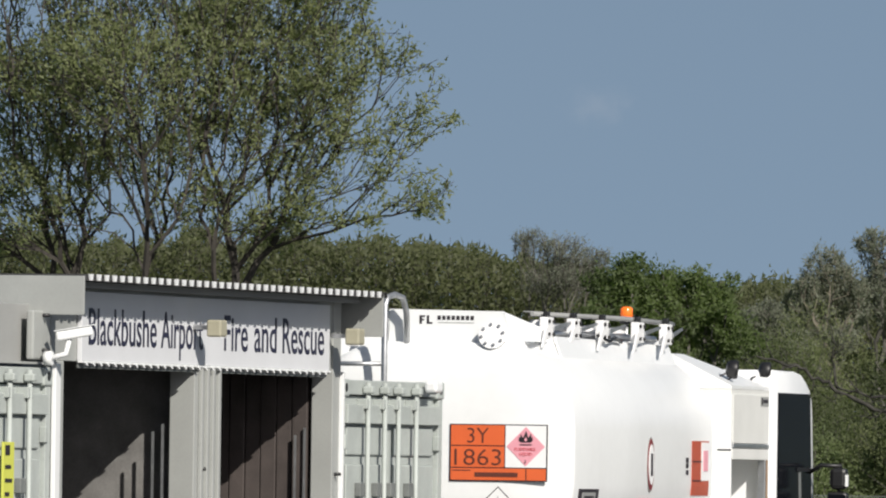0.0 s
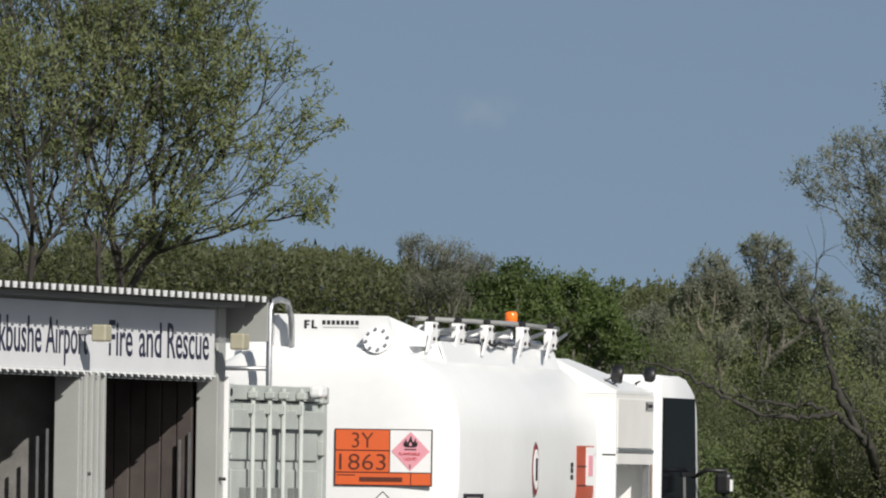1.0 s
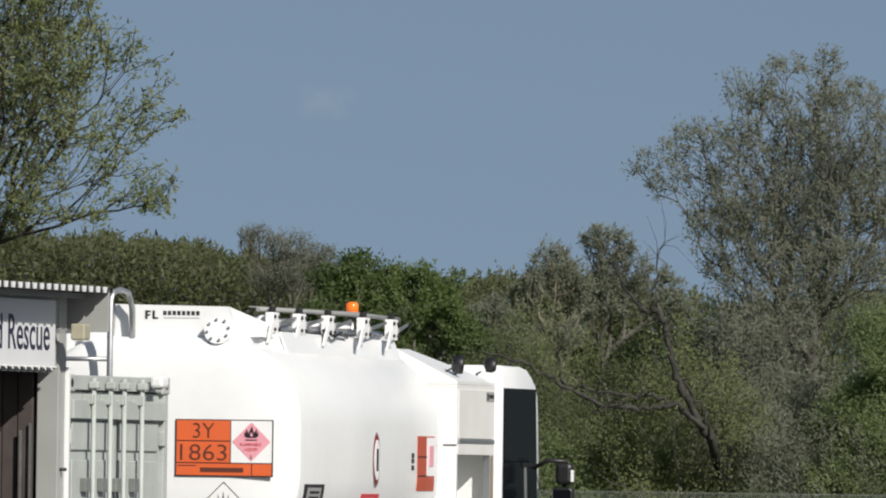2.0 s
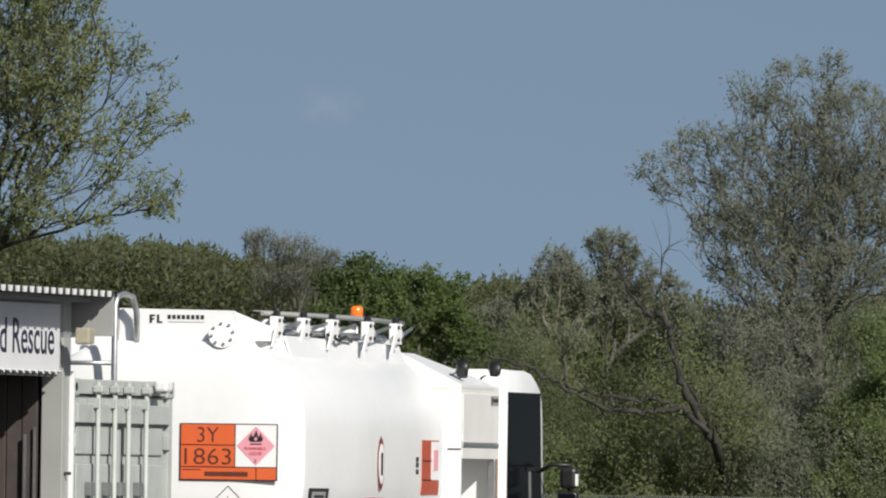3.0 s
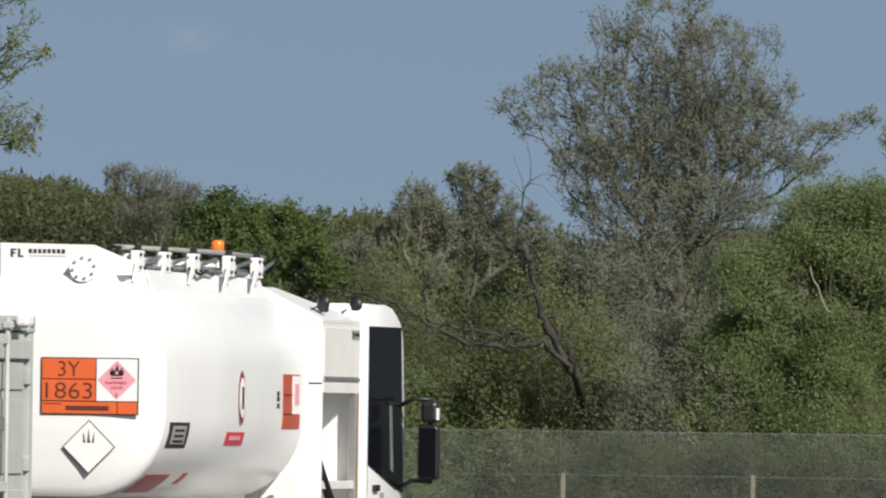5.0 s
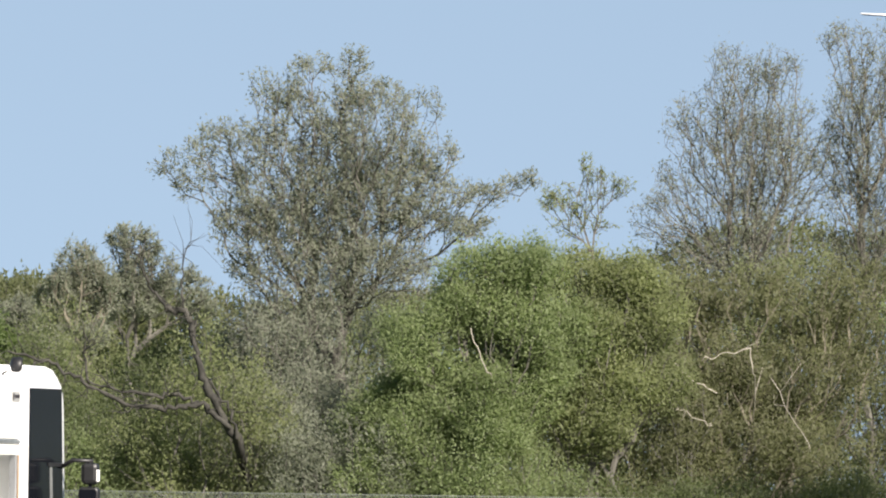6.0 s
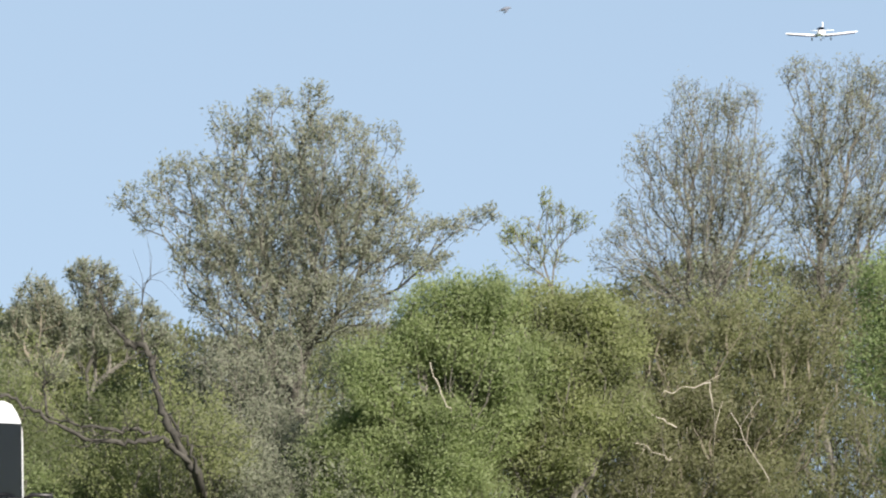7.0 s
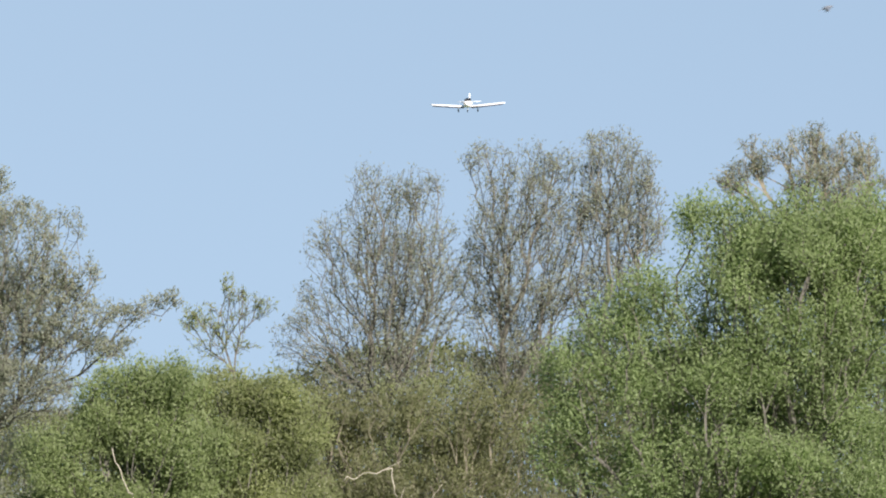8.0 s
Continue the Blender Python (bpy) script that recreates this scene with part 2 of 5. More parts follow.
def extrude_profile(points, x0, x1, bevel=0.0):
    """A (y, z) outline drawn out along x."""
    bm = bmesh.new()
    a = [bm.verts.new((x0, y, z)) for y, z in points]
    b = [bm.verts.new((x1, y, z)) for y, z in points]
    n = len(points)
    for k in range(n):
        bm.faces.new((a[k], a[(k + 1) % n], b[(k + 1) % n], b[k]))
    bm.faces.new(a[::-1])
    bm.faces.new(b)
    if bevel:
        bmesh.ops.bevel(bm, geom=bm.edges[:], offset=bevel, segments=3, affect='EDGES', profile=0.5)
        for f in bm.faces:
            f.smooth = True
    return bm


def slab(corners, depth):
    """A flat piece from its corners, given thickness along its normal."""
    bm = bmesh.new()
    pts = [Vector(p) for p in corners]
    nor = (pts[1] - pts[0]).cross(pts[2] - pts[0]).normalized() * depth
    a = [bm.verts.new(p) for p in pts]
    b = [bm.verts.new(p + nor) for p in pts]
    n = len(pts)
    for k in range(n):
        bm.faces.new((a[k], a[(k + 1) % n], b[(k + 1) % n], b[k]))
    bm.faces.new(a[::-1])
    bm.faces.new(b)
    return bm


def lettering(name, words, size, m, material, parent, label="", squeeze=1.0, bold=0.0, width=0.0):
    """Flat letters as a mesh; m places the left end of the baseline, letters run along its x, up its y. width: metres to fill."""
    cu = bpy.data.curves.new(name, 'FONT')
    cu.body, cu.size, cu.extrude, cu.offset, cu.resolution_u = words, size, 0.001, bold, 3
    src = new(name + "_outline", cu)
    bpy.context.view_layer.update()
    me = bpy.data.meshes.new_from_object(src.evaluated_get(bpy.context.evaluated_depsgraph_get()))
    bpy.data.objects.remove(src)
    bpy.data.curves.remove(cu)
    xs = [v.co.x for v in me.vertices]
    if width:
        squeeze = width / (max(xs) - min(xs))
    me.transform(Matrix.Translation((-min(xs) * squeeze, 0, 0)) @ Matrix.Diagonal((squeeze, 1, 1, 1)))
    me.transform(m)
    me.name = name
    me.materials.clear()
    me.materials.append(material)
    ob = new(name, me)
    ob.parent = parent
    return tagged(ob, label)


def raw_mesh(name, verts, faces_n, material, parent=None, label="", smooth=False):
    """A mesh from an array of corners, faces_n corners to each face, no corner shared."""
    me = bpy.data.meshes.new(name)
    nv = len(verts)
    me.vertices.add(nv)
    me.vertices.foreach_set("co", np.ascontiguousarray(verts, dtype=np.float32).ravel())
    me.loops.add(nv)
    me.loops.foreach_set("vertex_index", np.arange(nv, dtype=np.int32))
    nf = nv // faces_n
    me.polygons.add(nf)
    me.polygons.foreach_set("loop_start", np.arange(0, nv, faces_n, dtype=np.int32))
    me.update(calc_edges=True)
    me.validate()
    me.materials.append(material)
    ob = new(name, me)
    if parent is not None:
        ob.parent = parent
    return tagged(ob, label)


# ---- ground ----
bm = bmesh.new()
for k, (x, y) in enumerate(((-3500, -3500), (3500, -3500), (3500, 4500), (-3500, 4500))):
    bm.verts.new((x, y, 0))
bm.faces.new(bm.verts[:])
tagged(part("ground", bm, GRASS), "rough green airfield grass reaching the horizon", "ground", kind="structure")
bm = box(-70, 70, -25, 150, -0.2, 0.012, 0)
tagged(part("pavement", bm, TARMAC), "grey asphalt apron under the truck and containers", "pavement", kind="structure")


# ---- garage between two containers: x along its front, y to the back ----
GARAGE = pose(-2.30, 84.8, 0, 0, 0, 73.7)
FACE = Matrix(((1, 0, 0, 0), (0, 0, -1, 0), (0, 1, 0, 0), (0, 0, 0, 1)))    # letters stand on the front, read from -y


def on_front(x, y, z):
    return Matrix.Translation((x, y, z)) @ FACE


def ribbed(x0, x1, y0, y1, z, pitch, deep, thick, material, name, parent, label=""):
    """A box-profile sheet, its ribs along y."""
    outline, x, k = [], x0, 0
    while x < x1:
        outline += [(x, 0), (x + pitch * 0.42, 0), (x + pitch * 0.52, deep), (x + pitch * 0.9, deep)]
        x += pitch
    outline.append((x, 0))
    bm = bmesh.new()
    rows = [[bm.verts.new((px, py, z + pz + dz)) for px, pz in outline] for py, dz in ((y0, 0), (y0, thick), (y1, thick), (y1, 0))]
    for a, b in zip(rows, rows[1:] + rows[:1]):
        for k in range(len(outline) - 1):
            bm.faces.new((a[k], a[k + 1], b[k + 1], b[k]))
    return part(name, bm, material, parent, label)


def repeat(ob, start, pitch, count):
    """Sets a piece at start along x, and count - 1 more of the same mesh after it."""
    ob.location.x = start
    for k in range(1, count):
        o = new(ob.name.split(".")[0], ob.data)
        o.parent, o.location = ob.parent, (start + k * pitch, 0, 0)


def build_garage():
    g = thing("garage", GARAGE, "grey sheet-metal garage with two open bays and a sign", "garage")
    part("wall_panel", box(-0.53, -0.29, 0.0, 0.2, 0.012, 2.62, 0.008), GREYPAINT, g, "white-edged corner post")
    post = part("post", box(2.48, 3.01, 0.0, 0.17, 0.012, 2.62, 0.006), GREYPAINT, g, "grey ribbed centre post")
    for k in range(4):
        x = 2.56 + k * 0.125
        part("rib", box(x, x + 0.05, -0.028, 0.0, 0.012, 2.61, 0.006), GREYPAINT, post)
    part("post", box(5.60, 5.78, 0.0, 0.15, 0.012, 3.12, 0.006), GREYPAINT, g)
    part("corner_strip", box(5.745, 5.785, -0.03, 0.0, 0.012, 2.62, 0.004), CABWHITE, g, "white corner strip")
    part("corner_strip", box(-0.545, -0.44, -0.03, 0.0, 0.012, 2.60, 0.004), CABWHITE, g, "white corner strip")
    part("lintel", box(-0.53, 5.60, 0.012, 0.2, 2.622, 3.12), GREYPAINT, g)
    # toothed closer under the sign
    strip = part("closer_strip", box(0.0, 5.45, 0.0, 0.011, 2.580, 2.62), HANDLE, g, "dark strip with white filler teeth")
    repeat(part("tooth", slab([(0.0, -0.02, 2.612), (0.055, -0.02, 2.612), (0.07, -0.02, 2.594), (0.04, -0.02, 2.594)], -0.019), CABWHITE, strip), 0.02, 0.15, 36)
    sign = part("sign_board", box(0.0, 5.44, -0.022, 0.010, 2.625, 3.065, 0.004), SIGNWHITE, g, "long white sign board with dark blue letters")
    part("sign_frame", box(-0.012, 5.452, -0.03, 0.0, 2.612, 2.6245), CABWHITE, sign)
    for words, x0, x1 in (("Blackbushe", 0.138, 1.565), ("Airport", 1.662, 2.57), ("Fire", 3.04, 3.56), ("and", 3.71, 4.21), ("Rescue", 4.35, 5.30)):
        lettering("word", words, 0.335, on_front(x0, -0.024, 2.730), NAVY, sign, "dark blue word", width=x1 - x0, bold=0.002)
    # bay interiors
    # wall colour carries part of the shade inside the bays
    part("back_wall", box(-0.4, 5.7, 4.9, 5.0, 0.012, 3.1), SHADEDIN, g, "back wall with shade put into its grey")
    part("side_wall", box(-0.5, -0.42, 0.2, 4.9, 0.012, 3.1), SHADEDIN, g)
    part("side_wall", box(5.70, 5.78, 0.15, 4.9, 0.012, 3.1), SHADEDIN, g, "grey inner wall")
    part("partition", box(2.72, 2.78, 0.17, 4.9, 0.012, 3.1), SHADEDIN, g, "grey inner partition")
    for x, ys in ((5.60, (0.18, 0.29, 0.40, 0.51, 0.62, 0.73)),):
        for k, y in enumerate(ys):
            part("folded_panel", box(x + 0.008 * (k % 2), x + 0.09, y, y + 0.105, 0.012, 2.95, 0.006), DARKPANEL, g, "dark brown folded door panel")
    for x, d in ((2.45, 0.17), (5.57, 0.15)):
        for k in range(2):
            part("door_track", box(x - 0.02 * k, x - 0.02 * k + 0.014, d + 0.03 + 0.06 * k, d + 0.045 + 0.06 * k, 0.012, 2.24 - 0.05 * k), STEEL, g, "grey steel door track")
    part("locker", box(0.2, 1.2, 3.9, 4.7, 0.012, 2.0, 0.02), WALLGREY, g, "grey locker deep in the bay")
    # roof and its end plates
    roof = ribbed(-0.70, 5.90, -0.26, 5.0, 3.125, 0.163, 0.034, 0.004, SHEET, "roof_sheet", g, "dark grey box-profile roof sheet")
    repeat(part("eave_filler", slab([(0.0, -0.262, 3.164), (0.072, -0.262, 3.164), (0.06, -0.262, 3.124), (0.012, -0.262, 3.124)], -0.012), CABWHITE, roof), -0.63, 0.163, 40)
    part("soffit", box(-0.68, 5.88, -0.10, 0.012, 3.085, 3.122), WALLGREY, g)
    part("end_plate", box(-0.725, -0.702, -0.265, 5.0, 2.905, 3.150, 0.003), GREYPAINT, g, "light grey gable plate")
    part("end_plate", box(5.905, 5.925, -0.255, 5.0, 2.86, 3.15, 0.003), GREYPAINT, g, "light grey gable plate")
    part("upper_panel", box(-2.95, -0.56, 0.10, 0.14, 2.60, 2.97, 0.004), WALLGREY, g, "grey panel above the container")
    part("upper_panel", box(-0.92, -0.57, 0.0, 0.05, 2.62, 2.93, 0.012), GREYPAINT, g)
    part("angle_strip", box(-2.95, -0.56, 0.02, 0.10, 2.592, 2.606), GREYPAINT, g)
    for x, z in ((-0.74, 2.9), (-0.74, 2.68), (2.60, 1.95), (5.66, 1.93)):
        part("bolt", tube([(x, 0.06, z), (x, -0.045, z)], 0.012, 6), BLACK, g)


def build_container(x0, name_label, bars):
    c = thing("shipping_container", GARAGE @ pose(x0, 0, 0), name_label, "container", "containers beside the garage")
    w, h, l, z0 = 2.44, 2.575, 6.06, 0.012
    # ribbed side walls, back and roof
    for x, flip in ((0.02, 1), (w - 0.06, -1)):
        bm = bmesh.new()
        pts, y, k = [], 0.12, 0
        while y < l - 0.12:
            pts += [(y, 0), (y + 0.07, 0), (y + 0.14, 0.036), (y + 0.21, 0.036)]
            y += 0.28
        ring = [[bm.verts.new((x + off + (d if flip > 0 else 0.036 - d), yy, zz)) for yy, d in pts] for off, zz in ((0, 0.16), (0.003, 0.16), (0.003, h - 0.08), (0, h - 0.08))]
        for a, b in zip(ring, ring[1:] + ring[:1]):
            for k in range(len(pts) - 1):
                bm.faces.new((a[k], a[k + 1], b[k + 1], b[k]))
        part("side_panel", bm, CONTAINER, c)
    part("roof", box(0.03, w - 0.03, 0.1, l - 0.05, h - 0.05, h - 0.035), CONTAINER, c)
    part("back_panel", box(0.06, w - 0.06, l - 0.06, l - 0.03, 0.16, h - 0.06), CONTAINER, c)
    part("floor", box(0.06, w - 0.06, 0.08, l - 0.06, 0.12, 0.16), SHADEDIN, c)
    for x in (0.0, w - 0.10):
        for y in (0.0, l - 0.10):
            part("corner_post", box(x, x + 0.10, y, y + 0.10, 0.13, h - 0.118, 0.006), CONTAINER, c)
        for y in (-0.012, l - 0.166):
            for z in (z0, h - 0.118):
                cx = x - 0.006 if x == 0 else x - 0.068
                cast = part("corner_casting", box(cx, cx + 0.174, y, y + 0.178, z, z + 0.118, 0.012), CONTAINER, c)
                if y < 0:
                    part("casting_hole", tube([(cx + 0.087, y + 0.004, z + 0.06), (cx + 0.087, y - 0.002, z + 0.06)], 0.03, 12), BLACK, cast)
    for z in (0.03, h - 0.105):
        part("header" if z > 1 else "sill", box(0.10, w - 0.10, 0.0, 0.09, z, z + 0.10, 0.006), CONTAINER, c)
    for x in (0.02, w - 0.07):
        part("top_rail", box(x, x + 0.05, 0.1, l - 0.1, h - 0.08, h - 0.02), CONTAINER, c)
    for x0d, x1d in ((0.105, 1.215), (1.225, w - 0.105)):
        leaf = part("door", box(x0d, x1d, 0.03, 0.07, 0.14, h - 0.115, 0.004), CONTAINER, c)
        # pressed horizontal fields on the leaf
        for za, zb in ((0.2, 0.75), (0.85, 1.38), (1.48, 2.0), (2.06, 2.26)):
            part("pressing", box(x0d + 0.08, x1d - 0.08, 0.014, 0.03, za, zb, 0.01), CONTAINER, leaf)
    part("door_rail", box(0.11, w - 0.11, -0.018, 0.028, 2.275, 2.405, 0.006), CONTAINER, c, "level rail across both doors")
    for x in bars:
        bar = part("locking_bar", tube([(x, -0.035, 0.08), (x, -0.035, h - 0.02)], 0.017, 10), CONTAINER, c, "upright round locking bar")
        for z in (0.08, 0.7, 1.36, h - 0.20):
            part("bracket", box(x - 0.055, x + 0.055, -0.045, 0.03, z, z + 0.07, 0.005), CONTAINER, bar)
        part("lock_box", box(x - 0.135, x - 0.025, -0.03, 0.013, 1.78, 1.875, 0.006), HANDLE, bar, "dark lever keeper")
        part("cam", box(x - 0.035, x + 0.035, -0.075, -0.005, h - 0.095, h - 0.045, 0.01), CONTAINER, bar)
    for x in (bars[0] + 0.02, bars[2] + 0.02):
        part("door_handle", box(x, x + 0.34, -0.085, -0.06, 1.17, 1.20, 0.006), CONTAINER, c)
    for z in (0.35, 0.9, 1.5, 2.1):
        for x in (0.075, w - 0.135):
            part("hinge", box(x, x + 0.06, -0.012, 0.03, z, z + 0.1, 0.006), CONTAINER, c)
    return c


build_garage()
build_container(-2.99, "grey shipping container with closed doors and locking bars", (0.55, 0.95, 1.50, 1.90))
build_container(5.80, "light grey shipping container with closed doors and four locking bars", (0.52, 0.92, 1.25, 1.68))

notice = thing("notice", GARAGE, "yellow notice with rows of black marks on the container door", "sign")
part("board", box(-1.72, -1.50, -0.075, -0.06, 1.30, 2.10, 0.004), YELLOW, notice)
for k in range(8):
    z = 2.03 - k * 0.085
    part("text_bar", box(-1.685, -1.60 + 0.025 * (k % 3), -0.079, -0.0755, z - 0.012, z + (0.05 if k == 0 else 0.012)), INK, notice)

cctv = thing("security_camera", GARAGE @ pose(-0.78, -0.03, 2.70), "white bullet security camera on a wall arm", "camera")
part("base", tube([(0, 0.0, -0.07), (0, -0.05, -0.07)], 0.045, 14), CABWHITE, cctv)
part("arm", tube([(0, -0.04, -0.07), (0.03, -0.13, -0.04), (0.06, -0.14, 0.05)], 0.018, 8), CABWHITE, cctv)
aimed = pose(0.06, -0.16, 0.085, -10, 0, 14)
part("housing", box(-0.035, 0.035, -0.13, 0.10, -0.03, 0.03, 0.012, m=aimed), CABWHITE, cctv)
part("sunshield", box(-0.042, 0.042, -0.16, 0.11, 0.032, 0.038, 0.003, m=aimed), CABWHITE, cctv)

lamp = thing("floodlight", GARAGE @ pose(2.37, -0.02, 2.865), "small beige box floodlight on a bracket", "lamp", "floodlights on the garage")
part("bracket", box(-0.02, 0.02, -0.13, 0.02, -0.01, 0.02, 0.004), STEEL, lamp)
body = part("lamp_body", box(-0.07, 0.07, -0.21, -0.11, -0.055, 0.055, 0.012), BEIGE, lamp)
part("lens", box(-0.06, 0.06, -0.205, -0.115, -0.061, -0.056), PRINTWHITE, body)
copy_thing(lamp, GARAGE @ pose(5.50, -0.02, 2.855))

dome = thing("security_light", GARAGE @ pose(7.76, -0.06, 2.50), "small white lamp on the container's top edge", "lamp")
part("foot", box(-0.03, 0.03, -0.03, 0.03, -0.012, 0.03, 0.004), STEEL, dome)
part("lamp_body", box(-0.08, 0.08, -0.06, 0.03, 0.0, 0.08, 0.02), CABWHITE, dome)


# ---- fuel truck: origin on the ground under the tank's rear, y forward ----
TRUCK = pose(-0.02, 94.0, 0.012, 0, 0, -13)


def section(hw, z0, z1, r, y, n=8):
    """A rounded rectangle across the truck."""
    pts = []
    for cx, cz, a0 in ((hw - r, z1 - r, 0), (-hw + r, z1 - r, 90), (-hw + r, z0 + r, 180), (hw - r, z0 + r, 270)):
        for k in range(n + 1):
            a = radians(a0 + 90 * k / n)
            pts.append((cx + r * math.cos(a), y, cz + r * math.sin(a)))
    return pts


def build_tank(t):
    zc, hh, hw = 2.07, 0.79, 0.98
    rings = []
    for y, inset in ((-0.075, 0.50), (-0.070, 0.40), (-0.055, 0.22), (-0.035, 0.10), (-0.005, 0.035), (0.03, 0.008), (0.07, 0.0), (2.4, 0.0), (4.70, 0.0), (4.80, 0.015), (4.86, 0.06), (4.89, 0.16), (4.90, 0.45)):
        rings.append(section(hw - inset, zc - hh + inset, zc + hh - inset, max(0.16, 0.60 - inset), y))
    tank = part("tank", loft(rings), WHITE, t, "glossy white rounded tank")
    # rear flange
    m = Matrix.Translation((0.385, 0.07, 2.885)) @ Euler((radians(70), 0, 0)).to_matrix().to_4x4()
    fl = bmesh.new()
    tube([m @ Vector((0, 0, -0.03)), m @ Vector((0, 0, 0.05))], 0.075, 20, fl)
    tube([m @ Vector((0, 0, 0.05)), m @ Vector((0, 0, 0.075))], 0.10, 24, fl)
    flange = part("flange", fl, PRINTWHITE, tank, "round bolted white flange")
    for k in range(8):
        a = k * math.pi / 4 + 0.2
        part("bolt", tube([m @ Vector((0.078 * math.cos(a), 0.078 * math.sin(a), 0.07)), m @ Vector((0.078 * math.cos(a), 0.078 * math.sin(a), 0.09))], 0.011, 6), STEEL, flange)
    return tank


def build_walkway(t):
    """The raised coaming round the fittings on top of the tank, with its rail."""
    c = part("coaming", slab([(-0.46, 0.10, 2.80), (0.54, 0.10, 2.80), (0.44, 0.10, 3.078), (-0.38, 0.10, 3.088)], -0.02), WHITE, t, "white coaming plate with a small mark")
    part("coaming_wing", slab([(-0.74, 0.10, 2.50), (-0.40, 0.10, 2.50), (-0.375, 0.10, 3.075), (-0.74, 0.10, 2.93)], -0.02), WHITE, c)
    part("coaming_side", slab([(0.548, 0.098, 2.75), (0.69, 0.85, 2.735), (0.61, 0.85, 2.95), (0.444, 0.098, 3.076)], -0.015), WHITE, c)
    part("coaming_side", slab([(-0.34, 0.125, 2.80), (-0.5, 4.5, 2.84), (-0.5, 4.5, 3.04), (-0.30, 0.125, 3.08)], 0.015), WHITE, c)
    part("deck", box(-0.48, 0.62, 0.3, 4.5, 2.862, 2.872), ALU, c, "checker plate deck")
    part("curb", slab([(0.695, 0.84, 2.735), (0.71, 4.62, 2.735), (0.65, 4.62, 2.89), (0.635, 0.84, 2.91)], 0.015), WHITE, c)
    part("curb", slab([(0.655, 4.64, 2.78), (-0.48, 4.64, 2.78), (-0.48, 4.64, 3.0), (0.655, 4.64, 2.93)], 0.015), WHITE, c)
    rail = part("rail", tube([(0.53, 0.62, 3.068), (0.62, 2.0, 3.07), (0.68, 3.3, 3.068), (0.68, 4.70, 3.055)], 0.016, 8), WALLGREY, t, "thin grey handrail")
    part("rail_flat", slab([(0.52, 0.6, 3.082), (0.67, 3.2, 3.082), (0.67, 4.72, 3.067), (0.60, 4.72, 3.067), (0.47, 0.6, 3.082)], 0.008), WALLGREY, rail)
    for y in (0.80, 1.52, 2.30, 3.28, 4.25):
        x = 0.58 + min(1, (y - 0.5) / 2.8) * 0.14
        s = part("stanchion", box(x - 0.03, x + 0.03, y - 0.10, y + 0.10, 2.90, 3.05, 0.006), PRINTWHITE, t, "white bolted bracket")
        part("brace", slab([(x + 0.02, y - 0.28, 2.83), (x + 0.02, y - 0.22, 2.83), (x + 0.02, y - 0.02, 2.98), (x + 0.02, y - 0.14, 2.98)], 0.012), PRINTWHITE, s)
        e = min(0.62, 4.66 - y)
        part("arm", slab([(x + 0.03, y + 0.08, 2.955), (x + 0.03, y + e, 3.012), (x + 0.03, y + e, 3.03), (x + 0.03, y + 0.08, 2.985)], 0.012), STEEL, s)
        part("clamp", box(x - 0.02, x + 0.02, y - 0.03, y + 0.03, 3.05, 3.092, 0.006), BLACK, s)
        for dy, dz in ((-0.07, 0.03), (0.07, 0.03), (-0.07, -0.06), (0.07, -0.06)):
            part("bolt", tube([(x + 0.03, y + dy, 2.99 + dz), (x + 0.045, y + dy, 2.99 + dz)], 0.013, 6), BLACK, s)
    # hatches and pipework behind the curb
    for y in (0.95, 2.0, 3.1, 4.0):
        h = part("hatch", tube([(0.22, y, 2.86), (0.22, y, 2.97)], 0.23, 22), PRINTWHITE, t, "round white tank hatch")
        part("lid", tube([(0.22, y, 2.97), (0.22, y, 2.995), (0.22, y, 3.01)], [0.25, 0.25, 0.18], 22), PRINTWHITE, h)
        part("hinge", box(0.36, 0.46, y - 0.05, y + 0.05, 2.95, 3.02, 0.008), STEEL, h)
    part("pipe", tube([(0.56, 0.7, 2.93), (0.60, 1.6, 2.94), (0.60, 4.4, 2.94)], 0.025, 8), ALU, t)
    part("valve", box(0.52, 0.66, 2.45, 2.75, 2.86, 2.97, 0.02), PRINTWHITE, t)
    part("valve", box(0.48, 0.60, 0.75, 0.98, 2.93, 3.03, 0.02), PRINTWHITE, t)
    part("drain_hose", tube([(0.68, 2.1, 2.94), (0.71, 2.35, 2.90), (0.70, 2.6, 2.93), (0.68, 2.9, 2.90)], 0.012, 6), BLACK, t, "thin black hose")
    # amber beacon on a short stalk
    stalk = part("beacon_stalk", tube([(0.35, 4.6, 2.86), (0.35, 4.6, 3.06)], 0.016, 8), STEEL, t)
    b = part("beacon", tube([(0.35, 4.6, 3.085), (0.35, 4.6, 3.165), (0.35, 4.6, 3.18)], [0.045, 0.045, 0.03], 18), AMBER, stalk, "lit amber warning beacon")
    part("beacon_base", tube([(0.35, 4.6, 3.055), (0.35, 4.6, 3.085)], 0.05, 16), BLACK, stalk)


